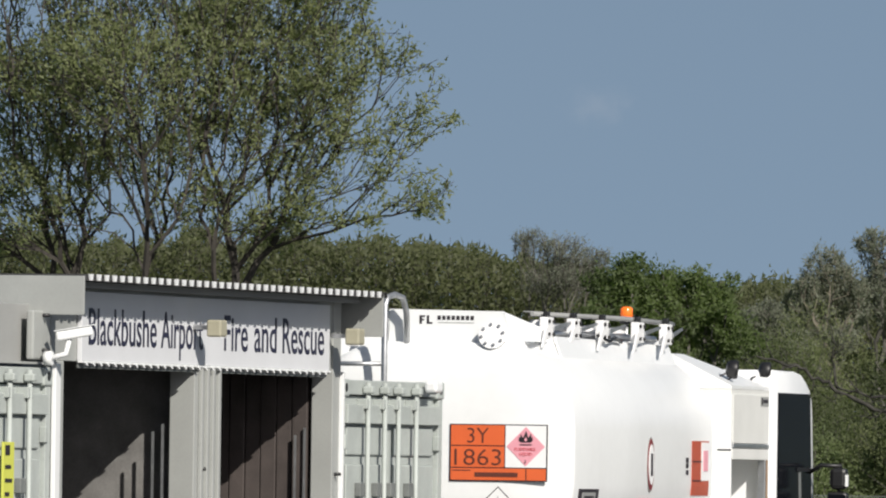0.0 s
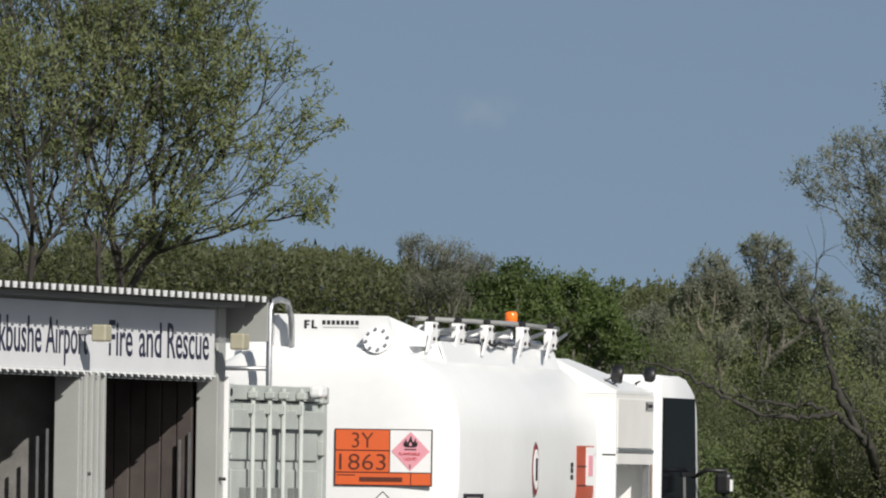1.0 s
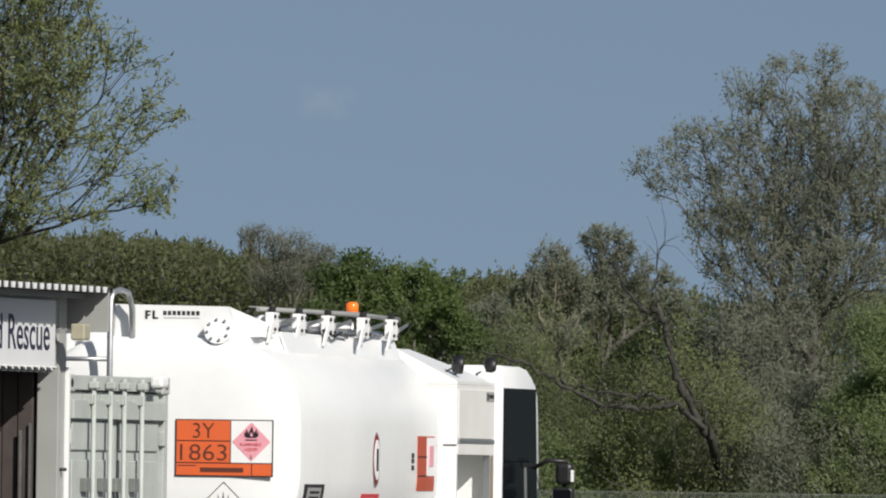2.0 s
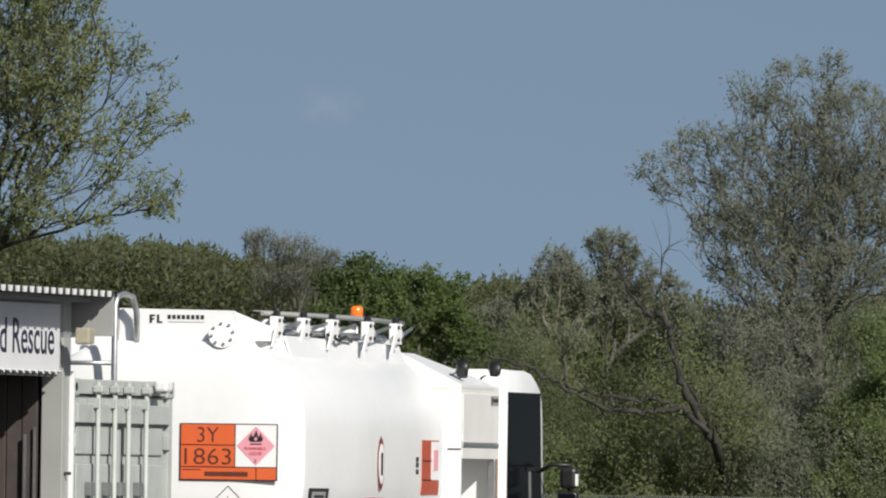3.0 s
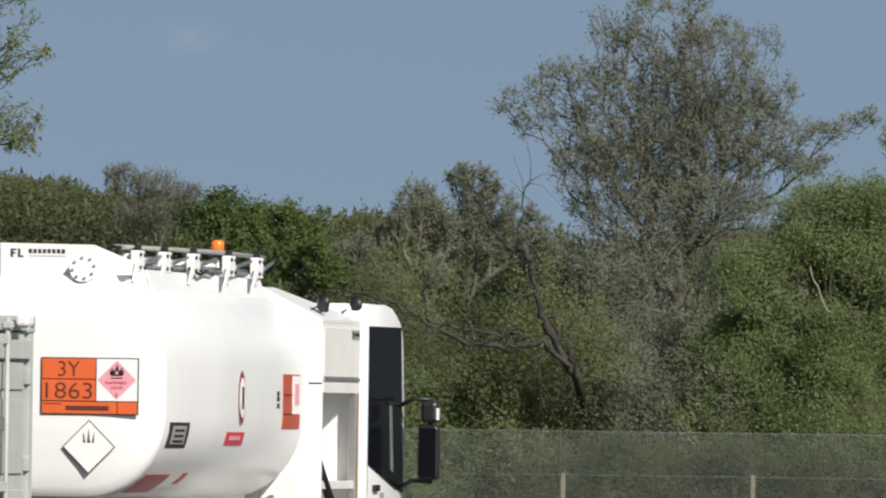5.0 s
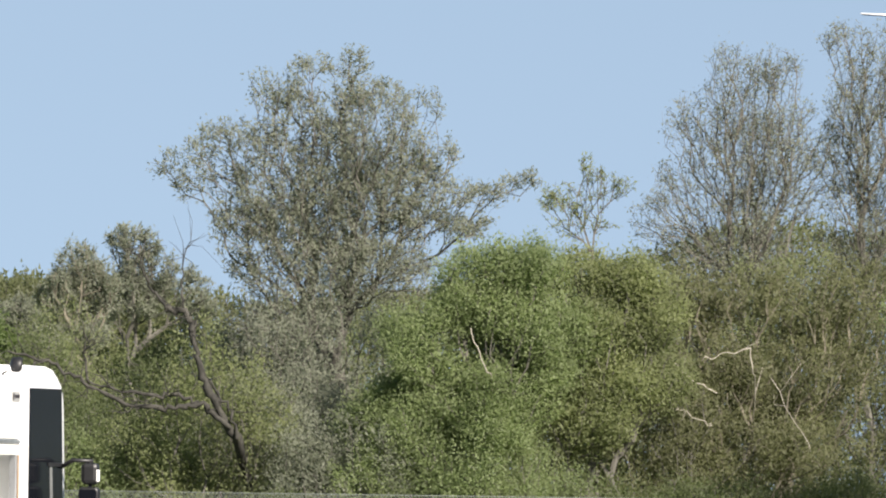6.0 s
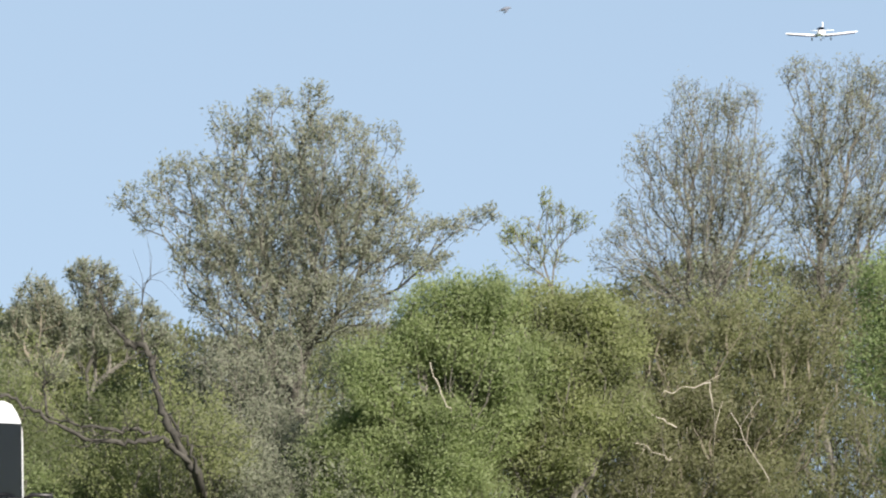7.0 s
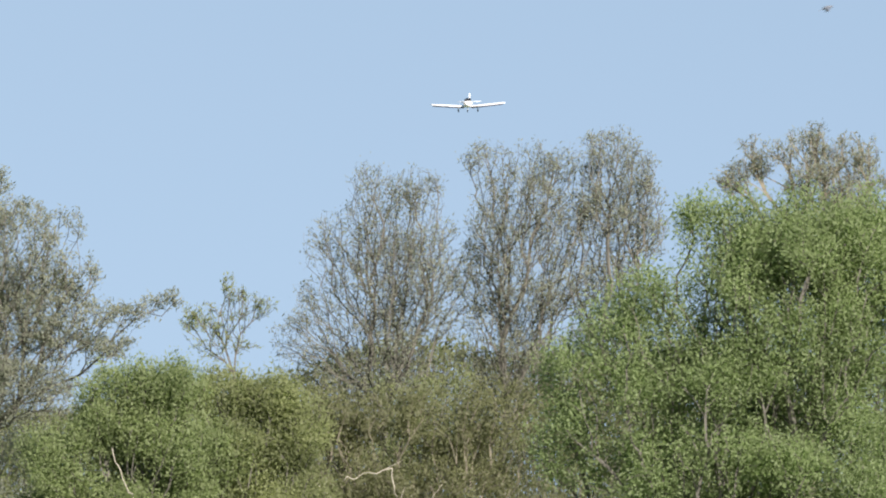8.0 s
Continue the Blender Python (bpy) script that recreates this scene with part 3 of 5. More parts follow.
def rear_plate(t):
    """Hazard panel on the tank's rear, facing back; x0 is its left edge as read."""
    x0, z0, w, h, y = 0.11, 1.885, 0.70, 0.40, -0.086
    p = part("hazard_panel", box(x0, x0 + w, y, y + 0.012, z0, z0 + h), INK, t, "orange and white hazard panel with black frame")
    lay = y - 0.004

    def cell(nm, a, b, c, d, mt):
        return part(nm, box(x0 + a, x0 + b, lay, y, z0 + c, z0 + d), mt, p)
    cell("code_field", 0.008, 0.392, 0.252, 0.392, ORANGE)
    cell("number_field", 0.008, 0.392, 0.098, 0.244, ORANGE)
    cell("phone_field", 0.008, 0.545, 0.008, 0.090, ORANGE)
    cell("blank_field", 0.553, 0.692, 0.008, 0.090, ORANGE)
    cell("diamond_field", 0.400, 0.692, 0.098, 0.392, PRINTWHITE)
    place = lambda a, c, d=0.0015: on_front(x0 + a, lay - d, z0 + c)
    lettering("code", "3Y", 0.155, place(0.125, 0.268), BROWNINK, p, width=0.155, bold=-0.001)
    lettering("number", "1863", 0.165, place(0.035, 0.112), BROWNINK, p, width=0.335, bold=-0.001)
    part("phone_bar", box(x0 + 0.18, x0 + 0.49, lay - 0.002, lay, z0 + 0.030, z0 + 0.062), BROWNINK, p, "unreadable dark line of print")
    part("maker_bar", box(x0 + 0.02, x0 + 0.15, lay - 0.002, lay, z0 + 0.072, z0 + 0.078), INK, p)
    cx, cz, r = x0 + 0.546, z0 + 0.245, 0.138
    d = part("diamond", slab([(cx - r, lay, cz), (cx, lay, cz - r), (cx + r, lay, cz), (cx, lay, cz + r)], 0.002), PINK, p, "pink diamond with a black flame")
    fy = lay - 0.0045
    for dx, base, tip, wd, lean in ((0.0, 0.03, 0.112, 0.026, 0.004), (-0.024, 0.03, 0.088, 0.02, -0.012), (0.026, 0.03, 0.092, 0.02, 0.012), (-0.036, 0.034, 0.068, 0.013, -0.012), (0.038, 0.034, 0.07, 0.013, 0.012)):
        part("flame", slab([(cx + dx - wd, fy, cz + base + 0.012), (cx + dx - wd * 0.4, fy, cz + base), (cx + dx + wd * 0.4, fy, cz + base), (cx + dx + wd, fy, cz + base + 0.012), (cx + dx + wd * 0.5 + lean * 0.4, fy, cz + (base + tip) / 2), (cx + dx + lean, fy, cz + tip), (cx + dx - wd * 0.6 + lean * 0.3, fy, cz + (base + tip) / 2)], 0.002), INK, d)
    part("flame_heart", slab([(cx - 0.012, fy - 0.002, cz + 0.046), (cx, fy - 0.002, cz + 0.036), (cx + 0.012, fy - 0.002, cz + 0.046), (cx + 0.001, fy - 0.002, cz + 0.068)], 0.001), PINK, d)
    part("rule", box(cx - 0.042, cx + 0.042, fy - 0.001, fy + 0.002, cz + 0.010, cz + 0.017), INK, d)
    lettering("word", "FLAMMABLE", 0.030, on_front(cx - 0.080, lay - 0.004, cz - 0.028), RED, d, width=0.15)
    lettering("word", "LIQUID", 0.030, on_front(cx - 0.045, lay - 0.004, cz - 0.062), RED, d, width=0.09)
    lettering("class_number", "3", 0.034, on_front(cx - 0.009, lay - 0.004, cz - 0.118), INK, d)
    # outline diamond below
    cx, cz, r = x0 + 0.35, z0 - 0.225, 0.19
    o = part("outline_diamond", slab([(cx - r, y, cz), (cx, y, cz - r), (cx + r, y, cz), (cx, y, cz + r)], 0.003), INK, t, "white diamond label with a thin dark outline")
    s = r - 0.010
    face = part("diamond_face", slab([(cx - s, y - 0.004, cz), (cx, y - 0.004, cz - s), (cx + s, y - 0.004, cz), (cx, y - 0.004, cz + s)], 0.002), PRINTWHITE, o)
    for dx, tip, w2 in ((0.0, 0.125, 0.010), (-0.03, 0.105, 0.008), (0.03, 0.105, 0.008)):
        part("mark", slab([(cx + dx - w2, y - 0.0075, cz + 0.03), (cx + dx + w2, y - 0.0075, cz + 0.03), (cx + dx * 1.3, y - 0.0075, cz + tip)], 0.002), INK, face)
    # owner's mark on the coaming: two blocks and a line of bars
    for k, (a, b, c, e) in enumerate(((-0.165, -0.147, 2.985, 3.045), (-0.147, -0.125, 3.032, 3.045), (-0.147, -0.130, 3.008, 3.020), (-0.112, -0.095, 2.985, 3.045), (-0.095, -0.072, 2.985, 2.998))):
        part("logo_shape", box(a, b, 0.0975, 0.0995, c, e), INK, t)
    for k in range(8):
        part("logo_bar", box(-0.035 + k * 0.034, -0.035 + k * 0.034 + 0.024, 0.0975, 0.0995, 3.014, 3.044), INK, t)
    part("logo_rule", box(-0.030, 0.230, 0.0975, 0.0995, 2.992, 2.997), WALLGREY, t)


def side_labels(t):
    hw = 0.98
    # flat stickers follow the side's curve closely enough within their own height
    def wrap(nm, y0, y1, z0, z1, mt, parent, off=0.004, label=""):
        bm = bmesh.new()
        rows = []
        for k in range(7):
            z = z0 + (z1 - z0) * k / 6
            dz = max(0.0, (1.88 - z) if z < 1.88 else (z - 2.26))
            x = hw - 0.60 + math.sqrt(max(0.01, 0.36 - dz * dz)) + off
            rows.append([bm.verts.new((x, y0, z)), bm.verts.new((x, y1, z)), bm.verts.new((x - 0.012, y1, z)), bm.verts.new((x - 0.012, y0, z))])
        for a, b in zip(rows, rows[1:]):
            for k in range(4):
                bm.faces.new((a[k], a[(k + 1) % 4], b[(k + 1) % 4], b[k]))
        bm.faces.new(rows[0][::-1])
        bm.faces.new(rows[-1])
        return part(nm, bm, mt, parent, label)
    lab = wrap("data_plate", 0.20, 0.84, 1.66, 1.84, INK, t, 0.004, "black data plate with pale print")
    wrap("plate_field", 0.30, 0.73, 1.685, 1.815, WALLGREY, lab, 0.008)
    for k in range(3):
        wrap("print_bar", 0.36, 0.66, 1.70 + k * 0.038, 1.715 + k * 0.038, INK, lab, 0.012)
    p = wrap("side_hazard_panel", 4.0, 4.60, 1.80, 2.20, ORANGE2, t, 0.004, "faded orange hazard panel on the tank side")
    wrap("white_field", 4.32, 4.59, 1.91, 2.19, PRINTWHITE, p, 0.008)
    wrap("pink_field", 4.38, 4.53, 1.98, 2.13, PINK, p, 0.012)
    for z in (1.905, 2.045):
        wrap("rule", 4.01, 4.32, z, z + 0.008, INK, p, 0.008)
    for z in (1.97, 2.02, 2.06):
        wrap("side_mark", 3.80, 3.88, z - 0.02, z + 0.015, INK, t, 0.004)
    wrap("red_label", 2.12, 2.72, 1.68, 1.775, RED, t, 0.004, "small red label with pale print")
    wrap("red_print", 2.25, 2.59, 1.715, 1.745, PINK, t, 0.008)
    # no-entry style roundel: red ring on white
    for r, mt, off, nm in ((0.20, WALLGREY, 0.004, "roundel"), (0.185, DARKRED, 0.008, "red_ring"), (0.145, PRINTWHITE, 0.012, "roundel_face")):
        bm = bmesh.new()
        ring = [(2.56 + r * 0.60 * math.cos(a), 2.02 + r * math.sin(a)) for a in [2 * math.pi * k / 28 for k in range(28)]]
        vs = []
        for dx in (off, off - 0.012):
            row = []
            for y, z in ring:
                dz = max(0.0, (1.88 - z) if z < 1.88 else (z - 2.26))
                row.append(bm.verts.new((hw - 0.60 + math.sqrt(0.36 - dz * dz) + dx, y, z)))
            vs.append(row)
        for k in range(28):
            bm.faces.new((vs[0][k], vs[0][(k + 1) % 28], vs[1][(k + 1) % 28], vs[1][k]))
        bm.faces.new(vs[0])
        bm.faces.new(vs[1][::-1])
        part(nm, bm, mt, t)
    wrap("roundel_mark", 2.53, 2.59, 1.94, 2.10, INK, t, 0.016)
    # reddish reflections low on the tank, laid on as red strips
    wrap("red_reflection", 0.15, 0.95, 1.34, 1.47, RED, t, 0.004)
    wrap("red_reflection", 1.35, 1.50, 1.40, 1.48, RED, t, 0.004)


def build_cabinet(t):
    """Pump cabinet between the tank and the cab, its hose bay open to the side."""
    y0, y1, hw = 4.92, 6.31, 1.08
    body = part("cabinet", box(-hw, 0.62, y0, y1, 0.55, 2.60, 0.02), BOXWHITE, t, "white pump cabinet with an open hose bay")
    hood = [(-hw, y0, 2.60), (-0.62, y0, 2.845), (0.62, y0, 2.845), (hw, y0, 2.612), (hw, y0, 2.59), (-hw, y0, 2.59)]
    part("cabinet_hood", loft([hood, [(x, y0 + 0.45, z) for x, y, z in hood], [(x, y1, min(z, 2.66)) for x, y, z in hood]], smooth=False), CABWHITE, body, "white sloping hood")
    part("cabinet_roof", box(0.60, hw, y0, y1, 2.555, 2.588), BOXWHITE, body)
    part("cabinet_back", box(0.62, hw, y0, y0 + 0.04, 0.55, 2.56, 0.004), CABWHITE, body)
    part("cabinet_front", box(0.62, hw, y1 - 0.04, y1, 0.55, 2.56, 0.004), CABWHITE, body)
    part("shutter", box(hw - 0.02, hw + 0.006, y0 + 0.05, y1 - 0.05, 2.19, 2.555, 0.004), BOXWHITE, body, "closed pale grey panel")
    part("shutter_rail", box(hw - 0.04, hw + 0.012, y0 + 0.04, y1 - 0.04, 2.155, 2.185, 0.004), ALU, body)
    part("bay_header", box(hw - 0.03, hw + 0.004, y0 + 0.04, y1 - 0.04, 2.07, 2.15, 0.004), BOXWHITE, body)
    part("bay_shelf", box(0.62, hw - 0.01, y0 + 0.04, y1 - 0.04, 1.36, 1.42, 0.004), BOXWHITE, body)
    part("bay_floor", box(0.62, hw - 0.01, y0 + 0.04, y1 - 0.04, 0.60, 0.66, 0.004), BOXWHITE, body)
    part("bay_track", box(hw - 0.05, hw + 0.004, y1 - 0.16, y1 - 0.10, 0.66, 2.07, 0.004), ALU, body, "shutter track with a brown edge")
    part("track_edge", box(hw - 0.012, hw + 0.008, y1 - 0.10, y1 - 0.07, 0.66, 2.07), mat("brown_edge", (0.30, 0.18, 0.09), 0.6), body)
    part("hose", tube([(hw - 0.06, y0 + 0.08, 1.62), (hw - 0.02, y0 + 0.16, 1.45), (hw - 0.01, y0 + 0.40, 1.28), (hw - 0.02, y0 + 0.52, 1.0), (hw - 0.05, y0 + 0.55, 0.7)], 0.035, 10), BLACK, body, "black delivery hose")
    part("label_plate", box(hw + 0.006, hw + 0.010, y1 - 0.36, y1 - 0.08, 2.47, 2.54), WALLGREY, body)
    part("label_bar", box(hw + 0.010, hw + 0.013, y1 - 0.34, y1 - 0.30, 2.48, 2.53), INK, body)
    part("label_bar", box(hw + 0.010, hw + 0.013, y1 - 0.27, y1 - 0.10, 2.495, 2.52), INK, body)
    part("seam_strip", box(hw - 0.10, hw, y0 - 0.004, y0, 2.135, 2.145), BLACK, body)
    for y in (y0 + 0.30, y1 + 0.10):
        c = Vector((hw - 0.05, y, 2.735))
        way = Vector((0.95, 0.30, -0.10)).normalized()
        w = part("work_lamp", tube([c - way * 0.055, c - way * 0.04, c + way * 0.01, c + way * 0.03], [0.035, 0.062, 0.072, 0.066], 20), BLACK, t, "round black work lamp on a stirrup")
        part("stirrup", tube([(c.x - 0.09, y - 0.06, 2.60), (c.x - 0.10, y - 0.06, 2.68), (c.x - 0.02, y - 0.02, 2.72)], 0.008, 6), BLACK, w)
        part("stirrup", tube([(c.x - 0.02, y, 2.60), (c.x - 0.08, y - 0.04, 2.64), (c.x, y, 2.68)], 0.008, 6), BLACK, w)


def build_cab(t):
    hw = 1.12
    out = [(6.36, 0.62), (7.80, 0.62), (7.86, 1.15), (7.80, 1.9), (7.765, 2.43), (7.73, 2.53), (7.65, 2.615), (7.50, 2.675), (7.28, 2.715), (6.98, 2.74), (6.36, 2.745)]
    cab = part("cab", extrude_profile(out, -hw, hw, 0.035), CABWHITE, t, "white lorry cab")
    for s in (1, -1):
        x = s * (hw - 0.002)
        d = 0.016 * s
        w = part("side_window", slab([(x, 6.44, 2.575), (x, 7.6, 2.575), (x, 7.75, 1.33), (x, 7.45, 1.36), (x, 6.44, 1.54)], -0.012 * s), GLASS, cab, "dark side glass")
        part("window_pillar", slab([(x + d, 7.18, 2.0), (x + d, 7.26, 2.0), (x + d, 7.34, 1.48), (x + d, 7.25, 1.5)], 0.006), HANDLE, w)
        part("window_pillar", slab([(x + d, 7.1, 2.02), (x + d, 7.62, 2.02), (x + d, 7.62, 1.99), (x + d, 7.1, 1.99)], -0.006), BLACK, w)
        part("door_seam", box(x - 0.004, x + 0.004, 6.425, 6.433, 0.75, 2.58), BLACK, cab)
        part("door_handle", box(x - 0.01, x + 0.03, 6.62, 6.8, 1.34, 1.39, 0.008), BLACK, cab)
        part("side_badge", box(x - 0.004, x + 0.004, 6.9, 7.06, 1.28, 1.33), WALLGREY, cab)
        part("step", box(min(x, x - s * 0.3), max(x, x - s * 0.3), 6.7, 7.5, 0.42, 0.62, 0.02), BLACK, cab)
    part("windscreen", slab([(-hw + 0.06, 7.8, 1.45), (hw - 0.06, 7.8, 1.45), (hw - 0.06, 7.685, 2.50), (-hw + 0.06, 7.685, 2.50)], -0.22), GLASS, cab, "dark windscreen")
    part("grille", box(-0.8, 0.8, 7.7, 7.84, 0.75, 1.15, 0.02), BLACK, cab)
    part("bumper", box(-1.14, 1.14, 7.55, 7.92, 0.35, 0.66, 0.05), BOXWHITE, cab)
    for s in (1, -1):
        part("headlight", box(s * 0.92 - 0.14, s * 0.92 + 0.14, 7.8, 7.935, 0.44, 0.6, 0.03), PRINTWHITE, cab)
        m = part("mirror", box(s * 1.36 - 0.085, s * 1.36 + 0.075, 7.54, 7.64, 1.43, 1.84, 0.03), BLACK, cab, "tall black door mirror")
        part("mirror_glass", box(s * 1.36 - 0.07, s * 1.36 + 0.06, 7.532, 7.541, 1.45, 1.82), GLASS, m)
        u = part("wide_mirror", box(s * 1.375 - 0.08, s * 1.375 + 0.05, 7.54, 7.66, 1.86, 2.02, 0.03), BLACK, cab, "small upper mirror")
        # small white box painted as the highlight on the mirror's rim
        part("mirror_highlight", box(s * 1.375 + 0.051 * s - 0.009, s * 1.375 + 0.051 * s + 0.009, 7.535, 7.59, 1.88, 1.97, 0.004), CABWHITE, u)
        for z in (2.035, 1.415):
            part("mirror_arm", tube([(s * 1.13, 7.6, z - 0.05), (s * 1.22, 7.6, z + 0.005), (s * 1.38, 7.6, z)], 0.016, 8), BLACK, cab)
        part("mirror_post", tube([(s * 1.36, 7.6, 1.415), (s * 1.36, 7.6, 2.03)], 0.014, 8), BLACK, cab)


def build_chassis(t):
    for s in (1, -1):
        part("chassis_rail", box(s * 0.42 - 0.05, s * 0.42 + 0.05, -0.1, 7.6, 0.72, 0.98, 0.008), BLACK, t)
        part("tank_bearer", box(s * 0.5 - 0.06, s * 0.5 + 0.06, 0.15, 4.7, 0.98, 1.36, 0.01), BOXWHITE, t)
        for y in (1.05, 7.15):
            w = part("wheel", tube([(s * 0.72, y, 0.48), (s * 1.02, y, 0.48)], 0.30, 24), STEEL, t)
            prof = [(0.70, 0.30), (0.70, 0.44), (0.74, 0.48), (1.00, 0.48), (1.04, 0.44), (1.04, 0.30)]
            rings = [[(s * x, y + r * math.cos(a), 0.48 + r * math.sin(a)) for a in [2 * math.pi * k / 32 for k in range(32)]] for x, r in prof]
            part("tyre", loft(rings, cap=False), RUBBER, w)
            part("hub", tube([(s * 1.0, y, 0.48), (s * 1.06, y, 0.48)], 0.12, 16), STEEL, w)
        part("mudguard", tube([(s * 0.88, 1.05 + 0.6 * math.cos(a), 0.48 + 0.6 * math.sin(a)) for a in [math.pi * k / 10 for k in range(11)]], 0.03, 6), BLACK, t)
        part("side_locker", box(s * 0.98 - 0.3 if s > 0 else -0.98, 0.98 if s > 0 else -0.68, 1.9, 4.6, 0.5, 1.15, 0.02), BOXWHITE, t, "white side locker")
        for y in (4.62, 4.74, 4.86):
            part("support", box(s * 0.85 - 0.02, s * 0.85 + 0.02, y, y + 0.03, 0.98, 1.45), BOXWHITE, t)
    part("rear_bumper", box(-0.95, 0.95, -0.22, -0.10, 0.45, 0.65, 0.02), STEEL, t)
    # ladder with hooped rail at the rear
    lad = part("ladder_rail", tube([(-0.34, -0.22, 0.6), (-0.34, -0.22, 3.11), (-0.33, -0.19, 3.165), (-0.30, -0.10, 3.185), (-0.26, -0.02, 3.165), (-0.24, 0.02, 3.06), (-0.24, 0.04, 2.84)], 0.022, 10), STEEL, t, "hooped grey steel ladder rail")
    part("ladder_rail", tube([(-0.80, -0.22, 0.6), (-0.80, -0.22, 2.75), (-0.78, -0.10, 2.84), (-0.76, 0.2, 2.80)], 0.022, 10), STEEL, t)
    for k in range(8):
        z = 0.75 + k * 0.278
        part("rung", tube([(-0.80, -0.22, z), (-0.34, -0.22, z)], 0.016, 8), STEEL, lad)


def build_truck():
    t = thing("fuel_truck", TRUCK, "white airfield fuel truck parked behind a container", "truck")
    build_tank(t)
    build_walkway(t)
    rear_plate(t)
    side_labels(t)
    build_cabinet(t)
    build_cab(t)
    build_chassis(t)


build_truck()


# ---- fence ----
def build_fence():
    f = thing("fence", pose(0, 211, 0), "low wire-mesh fence with thin posts and timber stakes", "fence")
    x0, x1, h, pitch = -9.0, 27.0, 1.74, 0.055
    bm = bmesh.new()
    n = int((x1 - x0) / pitch)
    for k in range(-int(h / pitch), n):
        for s in (1, -1):
            xa = x0 + k * pitch
            a, b = (xa, xa + h) if s > 0 else (xa + h, xa)
            bm2 = [Vector((a, 0, 0.02)), Vector((b, 0.004 * s, h))]
            vs = [bm.verts.new(p + Vector(o)) for p in bm2 for o in ((-0.0026, 0, 0), (0.0026, 0, 0), (0, 0.004, 0))]
            for i in range(3):
                j = (i + 1) % 3
                bm.faces.new((vs[i], vs[j], vs[3 + j], vs[3 + i]))
    tagged(part("wire_mesh", bm, WIRE, f), "fine grey-green diamond wire mesh", kind="stuff")
    for z in (0.35, 1.05, h):
        part("line_wire", tube([(x0, 0.012, z), (x1, 0.012, z)], 0.005, 5), WIRE, f)
    for k in range(12):
        x = 8.35 + (k - 5) * 3.0
        p = part("post", tube([(x, 0.03, 0), (x, 0.03, h + 0.02)], 0.022, 8), BARKDARK, f)
        part("stake", box(x + 0.01, x + 0.09, 0.05, 0.12, 0, 1.08, 0.01), POSTWOOD, p, "pale timber stake")


build_fence()


# ---- trees and scrub ----
def in_blobs(blobs, n, rng, lo, hi):
    """Points spread through ellipsoids (x, y, z, rx, rz); lo..hi: how far out from the middle."""
    vol = np.array([b[3] * b[3] * b[4] for b in blobs]) ** 0.7
    pick = rng.choice(len(blobs), n, p=vol / vol.sum())
    d = rng.normal(size=(n, 3))
    d /= np.linalg.norm(d, axis=1)[:, None]
    r = (lo ** 3 + (hi ** 3 - lo ** 3) * rng.random(n)) ** (1 / 3)
    bl = np.array(blobs)[pick]
    return bl[:, :3] + d * r[:, None] * np.stack([bl[:, 3], bl[:, 3], bl[:, 4]], 1)


def skeleton(base, blobs, stems, limbs, twigs, rng, wander=0.16, reach=0.45, fork=0.55, fan=0.16):
    """Grows limbs and twigs towards points in the crown, each from the node that makes the shortest way to it.
    fork: how far up towards the crown the stems go before they branch; fan: how far apart they stand at the foot."""
    cap = 60000
    pos, par, run = np.zeros((cap, 3)), np.full(cap, -1), np.zeros(cap)
    way, kind, n = np.zeros((cap, 3)), np.zeros(cap, int), 0
    base = np.array(base, float)

    def path(start, goal, level, bow):
        nonlocal n
        a = pos[start]
        gap = goal - a
        ln = np.linalg.norm(gap)
        steps = max(2, int(ln / (0.30 if level < 2 else 0.24)))
        ctrl = a + way[start] * ln * bow + np.array([0, 0, 0.08 * ln]) + rng.normal(size=3) * wander * ln
        last = start
        for k in range(1, steps + 1):
            if n >= cap - 1:
                return
            u = k / steps
            p = (1 - u) ** 2 * a + 2 * u * (1 - u) * ctrl + u * u * goal
            if k < steps:
                p = p + rng.normal(size=3) * 0.02
            pos[n], par[n], kind[n] = p, last, level
            d = p - pos[last]
            l = np.linalg.norm(d) + 1e-6
            way[n], run[n] = d / l, run[last] + l
            last = n
            n += 1

    for k in range(stems):
        a = 2 * math.pi * k / stems + rng.random()
        pos[n] = base + np.array([math.cos(a), math.sin(a), 0]) * fan * (stems > 1)
        way[n] = (0, 0, 1)
        root = n
        n += 1
        goal = in_blobs(blobs, 1, rng, 0, 0.5)[0]
        path(root, base + (goal - base) * fork * rng.uniform(0.85, 1.15), 0, 0.3)
    for level, count, lo, hi in ((1, limbs, 0.2, 0.85), (2, twigs, 0.3, 1.0)):
        goals = in_blobs(blobs, count, rng, lo, hi)
        goals = goals[goals[:, 2] > base[2] + 0.15]
        goals = goals[np.argsort(np.linalg.norm(goals - base, axis=1) + rng.normal(size=len(goals)) * 0.4)]
        for g in goals:
            d = np.linalg.norm(pos[:n] - g, axis=1)
            cost = d + reach * run[:n] + 0.8 * np.maximum(0, pos[:n, 2] - g[2])
            path(int(np.argmin(cost)), g, level, 0.35)
    pos, par, kind, way = pos[:n], par[:n], kind[:n], way[:n]
    tips = np.zeros(n)
    has = np.zeros(n, bool)
    has[par[par >= 0]] = True
    tips[~has] = 1
    for i in range(n - 1, -1, -1):
        if par[i] >= 0:
            tips[par[i]] += tips[i]
    return pos, par, kind, way, tips


